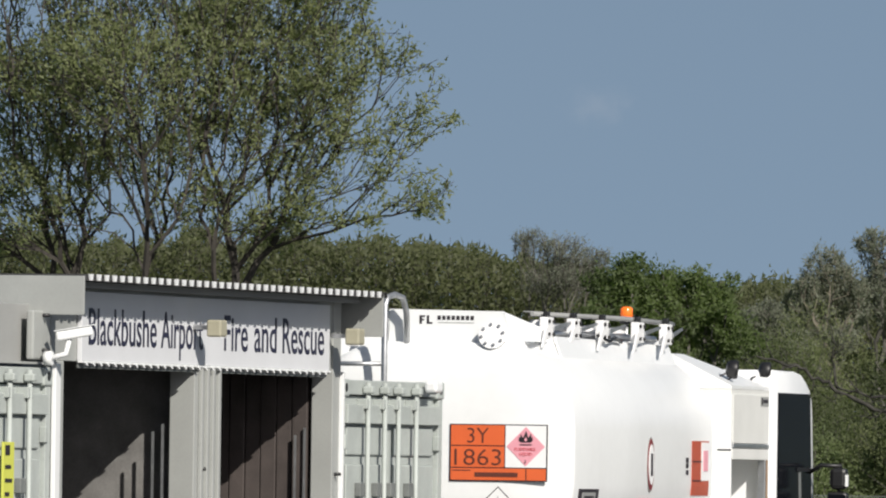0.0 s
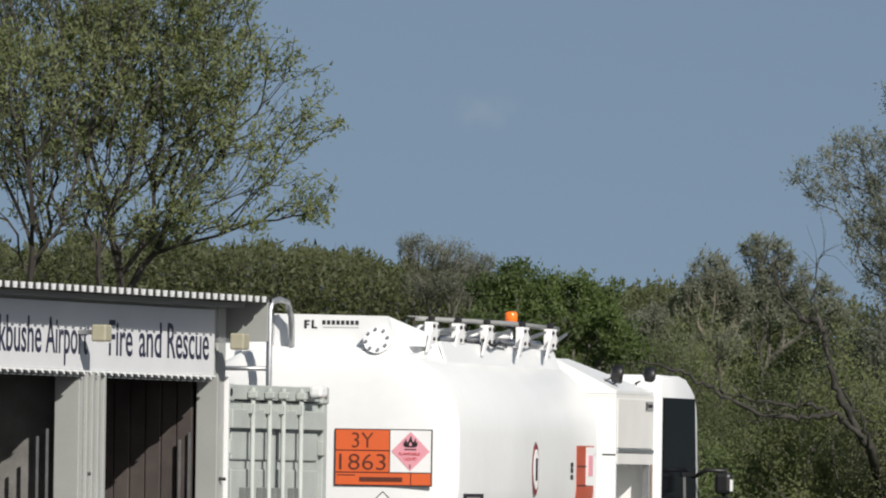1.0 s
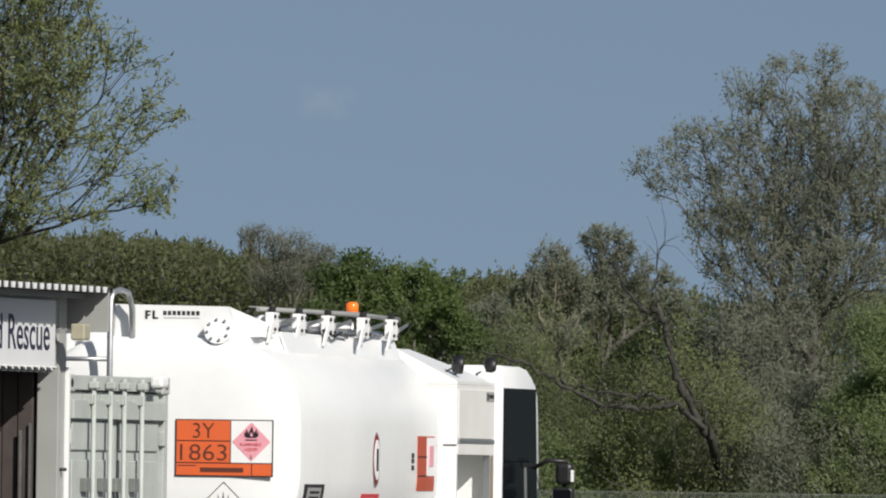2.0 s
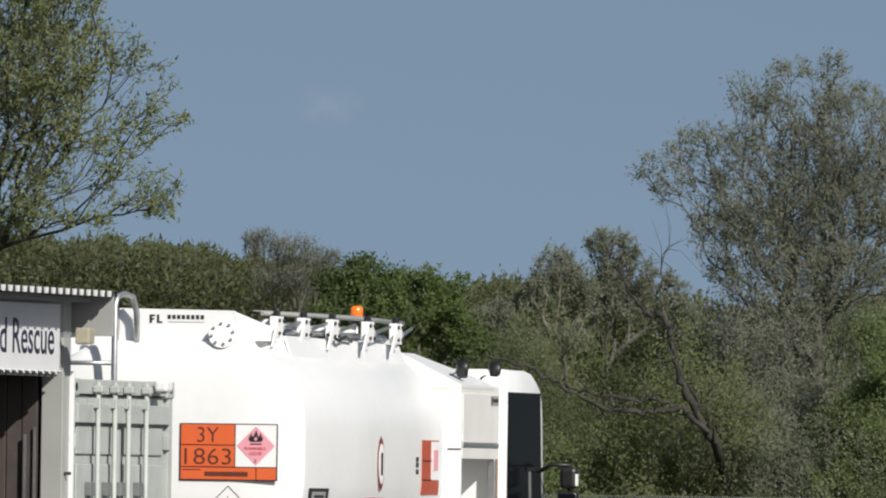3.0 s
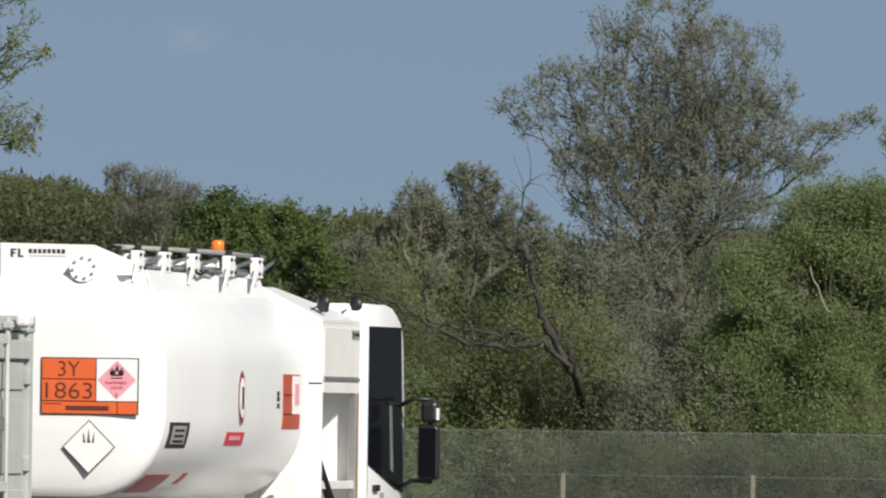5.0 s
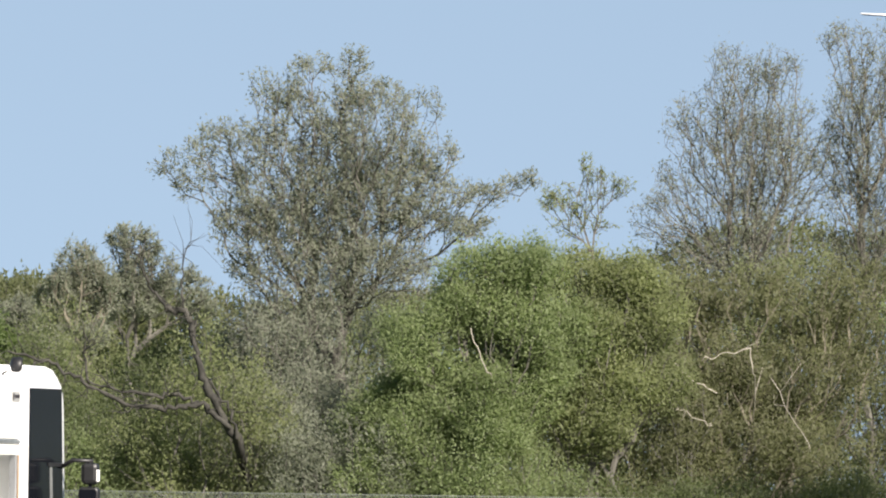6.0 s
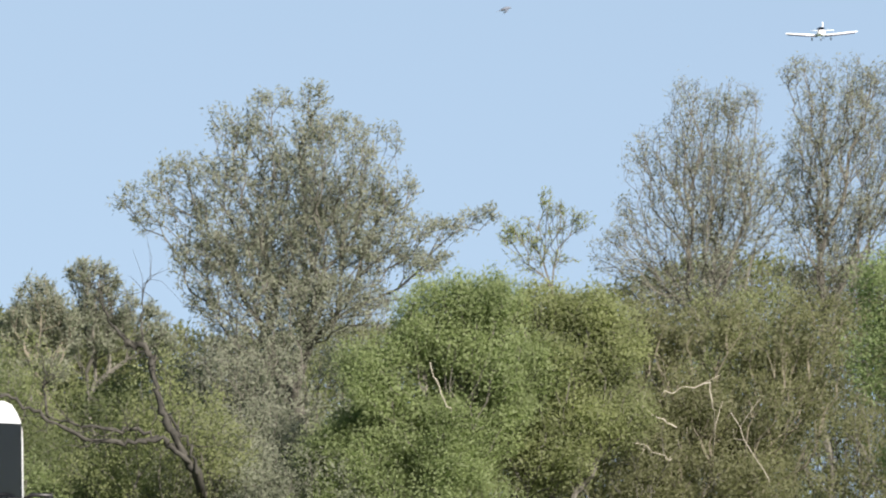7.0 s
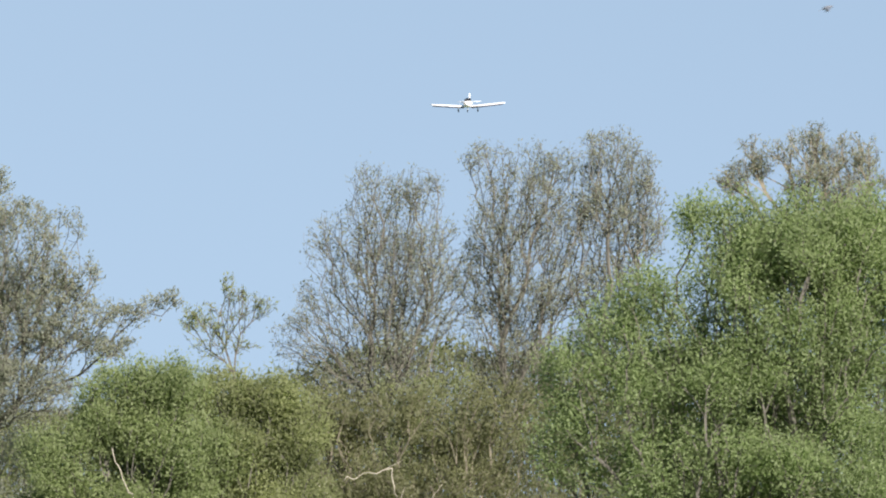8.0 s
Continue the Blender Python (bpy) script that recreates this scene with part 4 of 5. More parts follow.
def bark_mesh(pos, par, tips, tip_r, power, material, name, parent, label="", most=0.4):
    rad = np.minimum(tip_r * np.maximum(tips, 1) ** power, most)
    i = np.where(par >= 0)[0]
    a, b = pos[par[i]], pos[i]
    ra, rb = np.minimum(rad[par[i]], rad[i] * 1.35), rad[i]
    d = b - a
    d /= np.linalg.norm(d, axis=1)[:, None] + 1e-9
    ref = np.where(np.abs(d[:, 2:3]) > 0.9, np.array([[1.0, 0, 0]]), np.array([[0, 0, 1.0]]))
    u = np.cross(d, ref)
    u /= np.linalg.norm(u, axis=1)[:, None] + 1e-9
    v = np.cross(d, u)
    quads = []
    for sel, sides in ((rb > 0.03, 6), (rb <= 0.03, 3)):
        if not sel.any():
            continue
        ang = [2 * math.pi * k / sides for k in range(sides)]
        low = [a[sel] + (u[sel] * math.cos(t) + v[sel] * math.sin(t)) * ra[sel][:, None] for t in ang]
        top = [b[sel] + d[sel] * rb[sel][:, None] * 0.3 + (u[sel] * math.cos(t) + v[sel] * math.sin(t)) * rb[sel][:, None] for t in ang]
        for k in range(sides):
            j = (k + 1) % sides
            quads.append(np.stack([low[k], low[j], top[j], top[k]], 1).reshape(-1, 3))
    return raw_mesh(name, np.concatenate(quads), 4, material, parent, label)


def leaves_at(spots, size, rng, along=None, slim=0.36):
    """Pointed leaves, each of its own turn and size; along: the way of the twig that each one follows, more or less."""
    n = len(spots)
    up = rng.normal(size=(n, 3)) * 0.36 + np.array([0.2, -0.6, 0.55])      # blades turn to the light
    a = rng.normal(size=(n, 3)) * 0.75
    a = a + (np.array([0, 0, 0.35]) if along is None else along)
    a /= np.linalg.norm(a, axis=1)[:, None] + 1e-9
    b = np.cross(a, up)
    b /= np.linalg.norm(b, axis=1)[:, None] + 1e-9
    l = size * (0.6 + 0.8 * rng.random(n))[:, None]
    w = l * slim * (0.75 + 0.5 * rng.random(n))[:, None]
    return np.stack([spots - b * w * 0.5, spots + b * w * 0.5, spots + a * l], 1).reshape(-1, 3)


def lobed(blobs, rng, share):
    """Each crown form broken into uneven lobes, so that its outline is ragged and has gaps."""
    out = []
    for x, y, z, rx, rz in blobs:
        out.append((x, y, z, rx * 0.85, rz * 0.85))
        for k in range(max(3, int(6 * rx * share))):
            d = rng.normal(size=3)
            d /= np.linalg.norm(d)
            q, r = rng.uniform(0.62, 0.98), rng.uniform(0.24, 0.44)
            r = max(r, 0.2 / rx)
            out.append((x + d[0] * q * rx, y + d[1] * q * rx, z + d[2] * q * rz, r * rx, min(r * rx, r * rz * 1.15 + 0.04)))
    return out


def tree(name, label, base, blobs, seed, leaf, bark, stems=1, limbs=50, twigs=500, per=8, size=0.09, spread=0.04, slim=0.36,
         tip=0.005, power=0.42, reach=0.45, fork=0.55, fan=0.16, category="tree", group="", tuft=0.0, most=0.22, share=1.0):
    """per: leaves on a twig's last lengths; tuft: share of twigs that carry a dense bunch of leaves, the rest nearly bare."""
    rng = np.random.default_rng(seed)
    blobs = lobed(blobs, rng, share)
    pos, par, kind, way, tips = skeleton(base, blobs, stems, limbs, twigs, rng, reach=reach, fork=fork, fan=fan)
    t = thing(name, Matrix.Identity(4), label, category, group)
    seen = par.copy()
    if category == "bush":                        # twigs deep in the leaf are left out
        seen[(tips < 2) & (rng.random(len(par)) > 0.3)] = -1
    bark_mesh(pos, seen, tips, tip, power, bark, "trunk", t, most=most)
    ends = np.where((kind == 2) & (tips <= 2))[0]
    if tuft:
        count = np.where(rng.random(len(ends)) < tuft, per * 2, max(1, per // 3))
    else:
        count = rng.integers(max(1, per // 2), per * 3 // 2 + 1, len(ends))
    at = np.repeat(ends, count)
    spots = pos[par[at]] + (pos[at] - pos[par[at]]) * rng.random(len(at))[:, None] * 1.1
    spots = spots + rng.normal(size=spots.shape) * spread
    keep = spots[:, 2] > 0.05
    raw_mesh("crown", leaves_at(spots[keep], size, rng, way[at][keep], slim), 3, leaf, t)
    return t


tree("tree", "tall spreading many-stemmed willow in young olive leaf", (-3.1, 150, 0),
     [(-3.0, 150, 6.3, 2.5, 1.4), (-2.4, 150, 4.9, 1.4, 0.45), (-4.6, 150, 4.9, 1.2, 0.6), (-1.35, 150, 6.60, 0.9, 0.62), (-0.42, 150, 6.50, 0.5, 0.42), (-0.75, 150, 5.85, 0.75, 0.48), (-0.2, 150, 6.05, 0.32, 0.26), (-0.42, 150, 5.2, 0.6, 0.38), (-1.0, 150, 4.8, 0.5, 0.16), (-0.12, 150, 4.95, 0.26, 0.17), (-2.15, 150, 6.87, 1.0, 0.57), (-3.1, 150, 6.73, 1.14, 0.7), (-4.24, 150, 6.65, 1.14, 0.76), (-2.14, 150, 5.99, 0.82, 0.57), (-3.08, 150, 5.8, 0.82, 0.44), (-4.22, 150, 5.7, 0.95, 0.5), (-5.37, 150, 6.26, 1.0, 0.95), (-1.62, 150, 5.4, 0.5, 0.26), (-2.48, 150, 7.63, 1.58, 0.57), (-4.19, 150, 7.73, 1.58, 0.63), (-1.2, 150, 7.27, 0.63, 0.28), (-5.48, 150, 5.12, 0.95, 0.76)],
     11, LEAF_OLIVE, BARKDARK, stems=14, limbs=300, twigs=6200, per=6, size=0.062, spread=0.05, slim=0.42, reach=0.6, fork=0.42, fan=0.6, tip=0.0034, power=0.39, most=0.07, share=0.9)
tree("tree", "broad grey-green tree with many stems and thin leaf", (10.3, 220, 0),
     [(10.4, 220, 7.0, 2.0, 1.3), (9.0, 220, 6.6, 0.9, 0.6), (11.6, 220, 6.7, 1.2, 0.7), (10.2, 220, 8.82, 0.5, 0.27), (10.81, 220, 8.80, 0.2, 0.17), (9.54, 220, 8.38, 0.7, 0.40), (10.29, 220, 8.1, 0.95, 0.55), (11.05, 220, 8.35, 0.6, 0.33), (11.85, 220, 8.05, 0.55, 0.42), (11.33, 220, 8.48, 0.26, 0.1), (12.16, 220, 7.46, 0.5, 0.33), (8.17, 220, 7.11, 0.68, 0.5), (8.51, 220, 7.65, 0.36, 0.25), (9.2, 220, 7.58, 0.7, 0.48), (10.43, 220, 7.14, 0.97, 0.65), (11.35, 220, 7.04, 0.79, 0.46), (12.87, 220, 6.71, 0.72, 0.34), (12.6, 220, 6.15, 0.7, 0.3), (13.5, 220, 6.96, 0.33, 0.12), (10.32, 220, 6.21, 1.4, 0.66), (11.94, 220, 6.24, 0.75, 0.42), (8.94, 220, 6.19, 0.5, 0.33), (9.92, 219.2, 5.0, 1.3, 0.84), (9.84, 218, 3.79, 1.3, 1.02), (10.1, 217.6, 2.68, 1.3, 0.93), (9.4, 218.3, 4.43, 0.6, 0.84), (11.3, 219.2, 5.5, 1.2, 0.7), (9.2, 219.6, 5.7, 0.8, 0.5), (10.3, 219.0, 5.6, 1.2, 0.6)],
     12, LEAF_GREY, BARK, stems=6, limbs=240, twigs=8600, per=4, size=0.06, spread=0.05, slim=0.42, reach=0.5, fork=0.4, tuft=0.5, tip=0.003, power=0.42, most=0.09, share=0.8)
for seed, foot, crown, stems in ((13, 18.35, [(17.75, 226, 7.9, 1.3, 1.4), (18.9, 226, 7.3, 0.6, 0.9), (17.5, 226, 6.6, 1.1, 0.5), (17.62, 226, 8.92, 0.8, 0.6), (18.36, 226, 8.97, 0.46, 0.52), (16.84, 226, 8.09, 0.66, 0.75), (17.82, 226, 7.74, 1.05, 0.76), (16.65, 226, 7.16, 0.59, 0.48), (16.3, 226, 6.5, 0.7, 0.5), (18.75, 226, 7.94, 0.48, 0.76), (18.2, 226, 6.88, 0.9, 0.38), (17.6, 226, 5.9, 1.3, 0.5)], 5),
                                 (14, 20.2, [(20.0, 226, 8.3, 1.2, 1.45), (21.0, 226, 7.6, 0.7, 0.9), (19.8, 226, 6.8, 1.0, 0.5), (19.52, 226, 9.45, 0.52, 0.54), (20.2, 226, 9.5, 0.5, 0.52), (19.85, 226, 8.5, 0.81, 0.72), (20.75, 226, 9.5, 0.42, 0.48), (19.43, 226, 7.64, 0.76, 0.57), (20.62, 226, 8.39, 0.43, 0.86), (20.2, 226, 7.2, 0.8, 0.38), (20.0, 226, 6.1, 1.2, 0.6)], 5),
                                 (15, 21.35, [(21.6, 226, 8.7, 0.8, 1.3), (21.4, 226, 7.5, 0.8, 0.6), (21.57, 226, 9.78, 0.55, 0.5), (21.99, 226, 9.43, 0.27, 0.4), (21.73, 226, 8.66, 0.67, 0.59), (22.21, 226, 8.38, 0.34, 0.52), (21.14, 226, 9.04, 0.27, 0.67), (21.4, 226, 6.5, 0.9, 0.6)], 4)):
    tree("tree", "tall upright half-bare tree with fanning limbs", (foot, 226, 0), crown,
         seed, LEAF_GREY, BARK, stems=stems, limbs=90, twigs=5400 if seed < 15 else 3500, per=2, size=0.052, spread=0.05, slim=0.38, reach=0.6, fork=0.3, group="row of upright trees", tip=0.0025, power=0.41, most=0.06, share=0.6)
tree("tree", "small sparse tree with leaf tufts at the twig ends", (15.5, 235, 0),
     [(15.79, 235, 7.47, 0.3, 0.22), (15.45, 235, 7.02, 0.6, 0.33), (16.09, 235, 7.18, 0.36, 0.3), (15.0, 235, 6.96, 0.22, 0.2), (15.55, 235, 6.57, 0.6, 0.25)],
     16, LEAF_OLIVE, BARK, stems=3, limbs=30, twigs=300, per=4, size=0.058, spread=0.03, reach=0.6, tuft=0.4, tip=0.0035, power=0.36, most=0.028, share=0.6)
tree("tree", "rounded brown-green tree in the far hedge", (7.6, 262, 0), [(7.49, 262, 6.19, 0.55, 0.55), (7.17, 262, 5.52, 0.66, 0.55), (7.94, 262, 5.7, 0.55, 0.66), (7.5, 262, 4.9, 0.9, 0.7)],
     17, LEAF_GREY, BARKGREY, stems=4, limbs=45, twigs=1100, per=8, size=0.075, reach=0.58, tip=0.005, most=0.06)
tree("tree", "rounded grey-green tree in the far hedge", (8.9, 267, 0), [(8.7, 267, 6.62, 0.54, 0.5), (9.21, 267, 6.07, 0.62, 0.62), (8.77, 267, 5.61, 0.79, 0.68), (9.95, 267, 5.6, 0.6, 0.6), (6.4, 267, 4.9, 0.9, 0.7)],
     18, LEAF_GREY, BARK, stems=4, limbs=50, twigs=1300, per=8, size=0.075, reach=0.58, tip=0.005, most=0.06)
tree("tree", "small bare-topped tree in the far hedge", (2.4, 265, 0), [(1.8, 265, 6.62, 0.42, 0.38), (2.42, 265, 6.52, 0.62, 0.38), (2.98, 265, 6.3, 0.45, 0.34), (2.3, 265, 5.9, 1.0, 0.45)],
     19, LEAF_GREY, BARK, stems=12, limbs=60, twigs=2000, per=2, size=0.05, reach=0.75, fork=0.7, fan=0.7, tip=0.0032, power=0.36, most=0.03, share=0.5)
tree("bush", "dark fresh-green bush with uneven top", (3.7, 228, 0), [(3.33, 228, 5.48, 0.58, 0.29), (4.11, 228, 5.36, 0.53, 0.31), (3.05, 228, 5.21, 0.7, 0.36), (4.55, 228, 5.13, 0.48, 0.38), (3.83, 228, 4.74, 1.06, 0.58), (2.87, 228, 4.63, 0.87, 0.48), (4.9, 228, 4.4, 0.7, 0.6), (3.9, 228, 3.4, 1.5, 0.9)],
     20, LEAF_DEEP, BARK, stems=6, limbs=60, twigs=1700, per=15, size=0.08, slim=0.45, spread=0.06, category="bush", reach=0.5, most=0.07)
tree("tree", "grey half-bare tree behind the bright bush", (22.6, 205, 0), [(21.79, 205, 9.02, 0.43, 0.35), (22.49, 205, 9.08, 0.61, 0.39), (23.28, 205, 9.09, 0.61, 0.35), (21.45, 205, 8.58, 0.35, 0.26), (23.02, 205, 8.61, 1.04, 0.35), (23.0, 205, 7.8, 1.4, 0.6)],
     21, LEAF_GREY, BARKGREY, stems=8, limbs=80, twigs=2300, per=4, size=0.05, reach=0.62, tip=0.004, most=0.06, share=0.6)
tree("bush", "large bright green bush in full young leaf", (20.0, 190, 0),
     [(20.6, 190, 6.9, 1.3, 0.75), (21.7, 190, 6.9, 1.1, 0.9), (19.4, 190, 7.56, 0.42, 0.38), (19.97, 190, 7.69, 0.4, 0.34), (20.86, 190, 7.22, 0.96, 0.64), (21.75, 190, 7.72, 0.64, 0.48), (19.89, 190, 6.88, 0.96, 0.56), (18.85, 190, 6.46, 0.8, 0.44), (18.12, 190, 6.13, 0.64, 0.36), (17.65, 190, 5.48, 0.56, 0.48), (19.1, 190, 5.42, 1.44, 0.8), (20.72, 190, 5.69, 1.52, 0.96), (21.93, 190, 6.19, 1.12, 1.28), (17.58, 190, 4.35, 0.72, 0.72), (19.53, 190, 4.06, 1.76, 0.88), (21.39, 190, 4.08, 1.6, 0.96), (19.8, 190, 2.6, 2.2, 0.9)],
     22, LEAF_FRESH, BARK, stems=9, limbs=150, twigs=6000, per=30, size=0.053, slim=0.44, spread=0.12, category="bush", reach=0.6, most=0.07)
tree("bush", "green bush with fresh yellow-green leaf", (12.8, 214, 0),
     [(12.81, 214, 5.5, 0.5, 0.43), (13.45, 214, 5.45, 0.63, 0.46), (12.46, 214, 4.95, 0.68, 0.63), (13.46, 214, 4.52, 1.17, 0.72), (11.65, 214, 4.22, 0.75, 0.72), (12.75, 214, 3.33, 1.54, 0.81), (11.49, 214, 2.77, 1.08, 0.81)],
     23, LEAF_GREEN, BARK, stems=8, limbs=90, twigs=3300, per=32, size=0.052, slim=0.44, spread=0.12, category="bush", reach=0.6, most=0.06)
tree("bush", "olive bush of thin leaf beside the green one", (14.6, 214.3, 0),
     [(14.2, 214.3, 5.3, 0.72, 0.43), (14.99, 214.3, 5.35, 0.54, 0.41), (14.6, 214.3, 4.53, 0.99, 0.63), (15.5, 214.3, 4.9, 0.6, 0.5), (14.3, 214.3, 3.0, 1.1, 0.81), (15.3, 214.3, 3.7, 0.9, 0.7)],
     25, LEAF_OLIVE, BARK, stems=8, limbs=60, twigs=1700, per=24, size=0.053, slim=0.42, spread=0.11, category="bush", reach=0.6, most=0.05)
tree("bush", "brown twiggy thicket just coming into leaf", (17.25, 216.8, 0),
     [(16.02, 216.8, 5.04, 0.73, 0.55), (17.03, 216.8, 5.15, 0.82, 0.55), (18.04, 216.8, 5.07, 0.82, 0.64), (18.96, 216.8, 5.09, 0.73, 0.73), (16.59, 216.8, 3.95, 1.28, 0.91), (18.24, 216.8, 3.79, 1.28, 1.01), (17.25, 216.8, 2.68, 1.74, 0.91)],
     24, LEAF_BROWN, BARKGREY, stems=12, limbs=120, twigs=4000, per=11, size=0.062, slim=0.36, spread=0.08, category="bush", reach=0.6, tip=0.0036, most=0.045)

# lower scrub in rows, each bush its own growth: x, y, height, tone
SCRUB = [(-2.2, 232, 3.6, "b"), (1.9, 234, 4.2, "g"), (5.7, 221, 4.5, "m"), (7.5, 218.8, 4.2, "m"), (6.6, 240, 5.3, "o"), (4.6, 236, 5.4, "m"), (2.9, 226, 4.3, "m"), (8.4, 224, 5.2, "m"),
         (4.4, 216, 3.3, "m"), (5.6, 215.2, 3.0, "g"), (6.7, 215.8, 3.1, "m"), (7.8, 216.2, 2.7, "g"), (11.3, 218.5, 3.6, "o"), (12.0, 238, 5.2, "o"), (15.4, 238, 5.8, "o"), (17.9, 238, 5.6, "b"), (11.7, 213.6, 2.9, "g"), (13.2, 213.2, 2.7, "g"),
         (15.6, 215.2, 4.3, "b"), (15.2, 219, 5.3, "o"), (19.9, 221, 6.0, "b"), (20.8, 216, 6.3, "b"), (18.2, 224, 6.2, "o"), (8.4, 215.0, 4.5, "o"), (9.4, 215.8, 4.0, "y"), (10.7, 213.9, 3.3, "y"), (9.5, 222, 5.4, "y"), (11.0, 223, 5.6, "y"), (9.2, 213.2, 1.7, "d"), (10.9, 212.9, 1.7, "d"), (12.6, 212.5, 1.6, "d"), (14.6, 213.0, 2.2, "d"), (16.4, 213.4, 2.2, "d"), (18.3, 213.6, 2.3, "d"),
         (22.5, 215, 5.0, "o"), (24.6, 205, 5.8, "g")]
TONES = {"o": ("olive scrub bush of mixed twigs and leaf", LEAF_OLIVE), "b": ("brown twiggy scrub bush with few leaves", LEAF_BROWN), "g": ("green scrub bush in young leaf", LEAF_GREEN), "m": ("dull olive scrub bush in thin leaf", LEAF_DULL), "y": ("grey-green scrub bush with pale leaf", LEAF_GREY), "d": ("low dull brown-green scrub behind the fence", LEAF_DULL)}
for k, (x, y, h, tone) in enumerate(SCRUB):
    words, leaf = TONES[tone]
    tree("bush", words, (x, y, 0), [(x, y, h * 0.74, 1.1, h * 0.26), (x - 0.7, y, h * 0.55, 1.0, h * 0.33), (x + 0.7, y, h * 0.52, 1.0, h * 0.36), (x, y, h * 0.3, 1.3, h * 0.25)],
         40 + k, leaf, BARK, stems=6, limbs=36, twigs=760, per=23 if tone != "b" else 17, size=0.054, slim=0.42, spread=0.11, category="bush", reach=0.6, most=0.045, tip=0.0042, group="scrub along the fence")


def build_woods():
    """The wood behind it all: a great many leaves, stems and bare top twigs in one stretch of growth."""
    rng = np.random.default_rng(5)
    n = 290000
    x = np.concatenate([rng.uniform(-10.5, 10, int(n * 0.7)), rng.uniform(10, 34, n - int(n * 0.7))])

    def crest(at):
        low = np.interp(at, [-10, -4, -2.6, -1, 0.2, 1.2, 2.6, 4.5, 6.3, 8, 12, 15, 19, 22, 34], [6.7, 6.75, 6.75, 6.7, 6.62, 6.45, 6.25, 5.9, 5.95, 6.05, 5.7, 5.9, 6.6, 7.3, 7.3])
        return low + np.interp(at, np.arange(-15, 36, 0.55), ruffle[0]) + np.interp(at, np.arange(-15, 36, 0.17), ruffle[1])

    ruffle = rng.normal(size=93) * 0.09, rng.normal(size=300) * 0.07
    top = crest(x)
    z = top * (1 - rng.random(n) ** 1.4) + np.abs(rng.normal(size=n)) * 0.10 - 0.04
    y = 280 + rng.uniform(-5, 5, n)
    ok = z > 0.05
    spots, top = np.stack([x, y, z], 1)[ok], top[ok]
    k = 12000                                      # the wood goes on to the right, out of sight
    more = np.stack([rng.uniform(34, 150, k), rng.uniform(215, 245, k), 9 * (1 - rng.random(k) ** 1.5)], 1)
    w = thing("woodland", Matrix.Identity(4), "far olive and brown woodland edge behind the scrub", "woodland", kind="stuff")
    edge = spots[:, 2] > 0.9 * top
    raw_mesh("foliage", np.concatenate([leaves_at(spots[edge], 0.125, rng, slim=0.42), leaves_at(spots[~edge], 0.15, rng, slim=0.42), leaves_at(more, 0.9, rng, slim=0.6)]), 3, LEAF_WOOD, w)
    m = 5200
    foot = np.stack([rng.uniform(-11, 34, m), 280 + rng.uniform(-4, 4, m), np.zeros(m)], 1)
    tip = foot + np.stack([rng.normal(size=m) * 0.4, rng.normal(size=m) * 0.3, np.zeros(m)], 1)
    tip[:, 2] = crest(tip[:, 0]) + rng.normal(size=m) * 0.16 - 0.08
    pos = np.concatenate([foot, tip])
    par = np.concatenate([np.full(m, -1), np.arange(m)])
    bark_mesh(pos, par, np.ones(2 * m), 0.004, 0.4, BARKDARK, "stems", w)


build_woods()


def dead_branch(label, runs, bark, group=""):
    t = thing("dead_tree", Matrix.Identity(4), label, "dead tree", group)
    for k, (pts, r0, r1) in enumerate(runs):
        rng = np.random.default_rng(70 + k)
        fine, rad = [], []
        for a, b in zip(pts, pts[1:]):
            for u in (0, 0.25, 0.5, 0.75):
                fine.append(Vector(a).lerp(Vector(b), u) + Vector(rng.normal(size=3) * 0.028 + np.array([0, 0, 0.012]) * (-1) ** len(fine)))
        fine.append(Vector(pts[-1]))
        rad = [(r0 + (r1 - r0) * i / (len(fine) - 1)) * rng.uniform(0.68, 1.28) for i in range(len(fine))]
        limb = part("trunk" if k == 0 else "branch", tube(fine, rad, 7), bark, t)
        for q in range(int(len(fine) * 0.7) if bark is LICHEN else 2):
            i = int(rng.integers(len(fine) // 3, len(fine)))
            way = Vector(rng.normal(size=3)) + Vector((0, 0, 0.6))
            way.y *= 0.5
            a = fine[i]
            mid = a + way.normalized() * rng.uniform(0.12, 0.3)
            tip = mid + (way + Vector(rng.normal(size=3)) * 0.7).normalized() * rng.uniform(0.15, 0.5)
            part("twig", tube([a, mid, tip], [min(rad[i], 0.012) * 0.8, min(rad[i], 0.012) * 0.55, 0.002], 5), bark, limb)


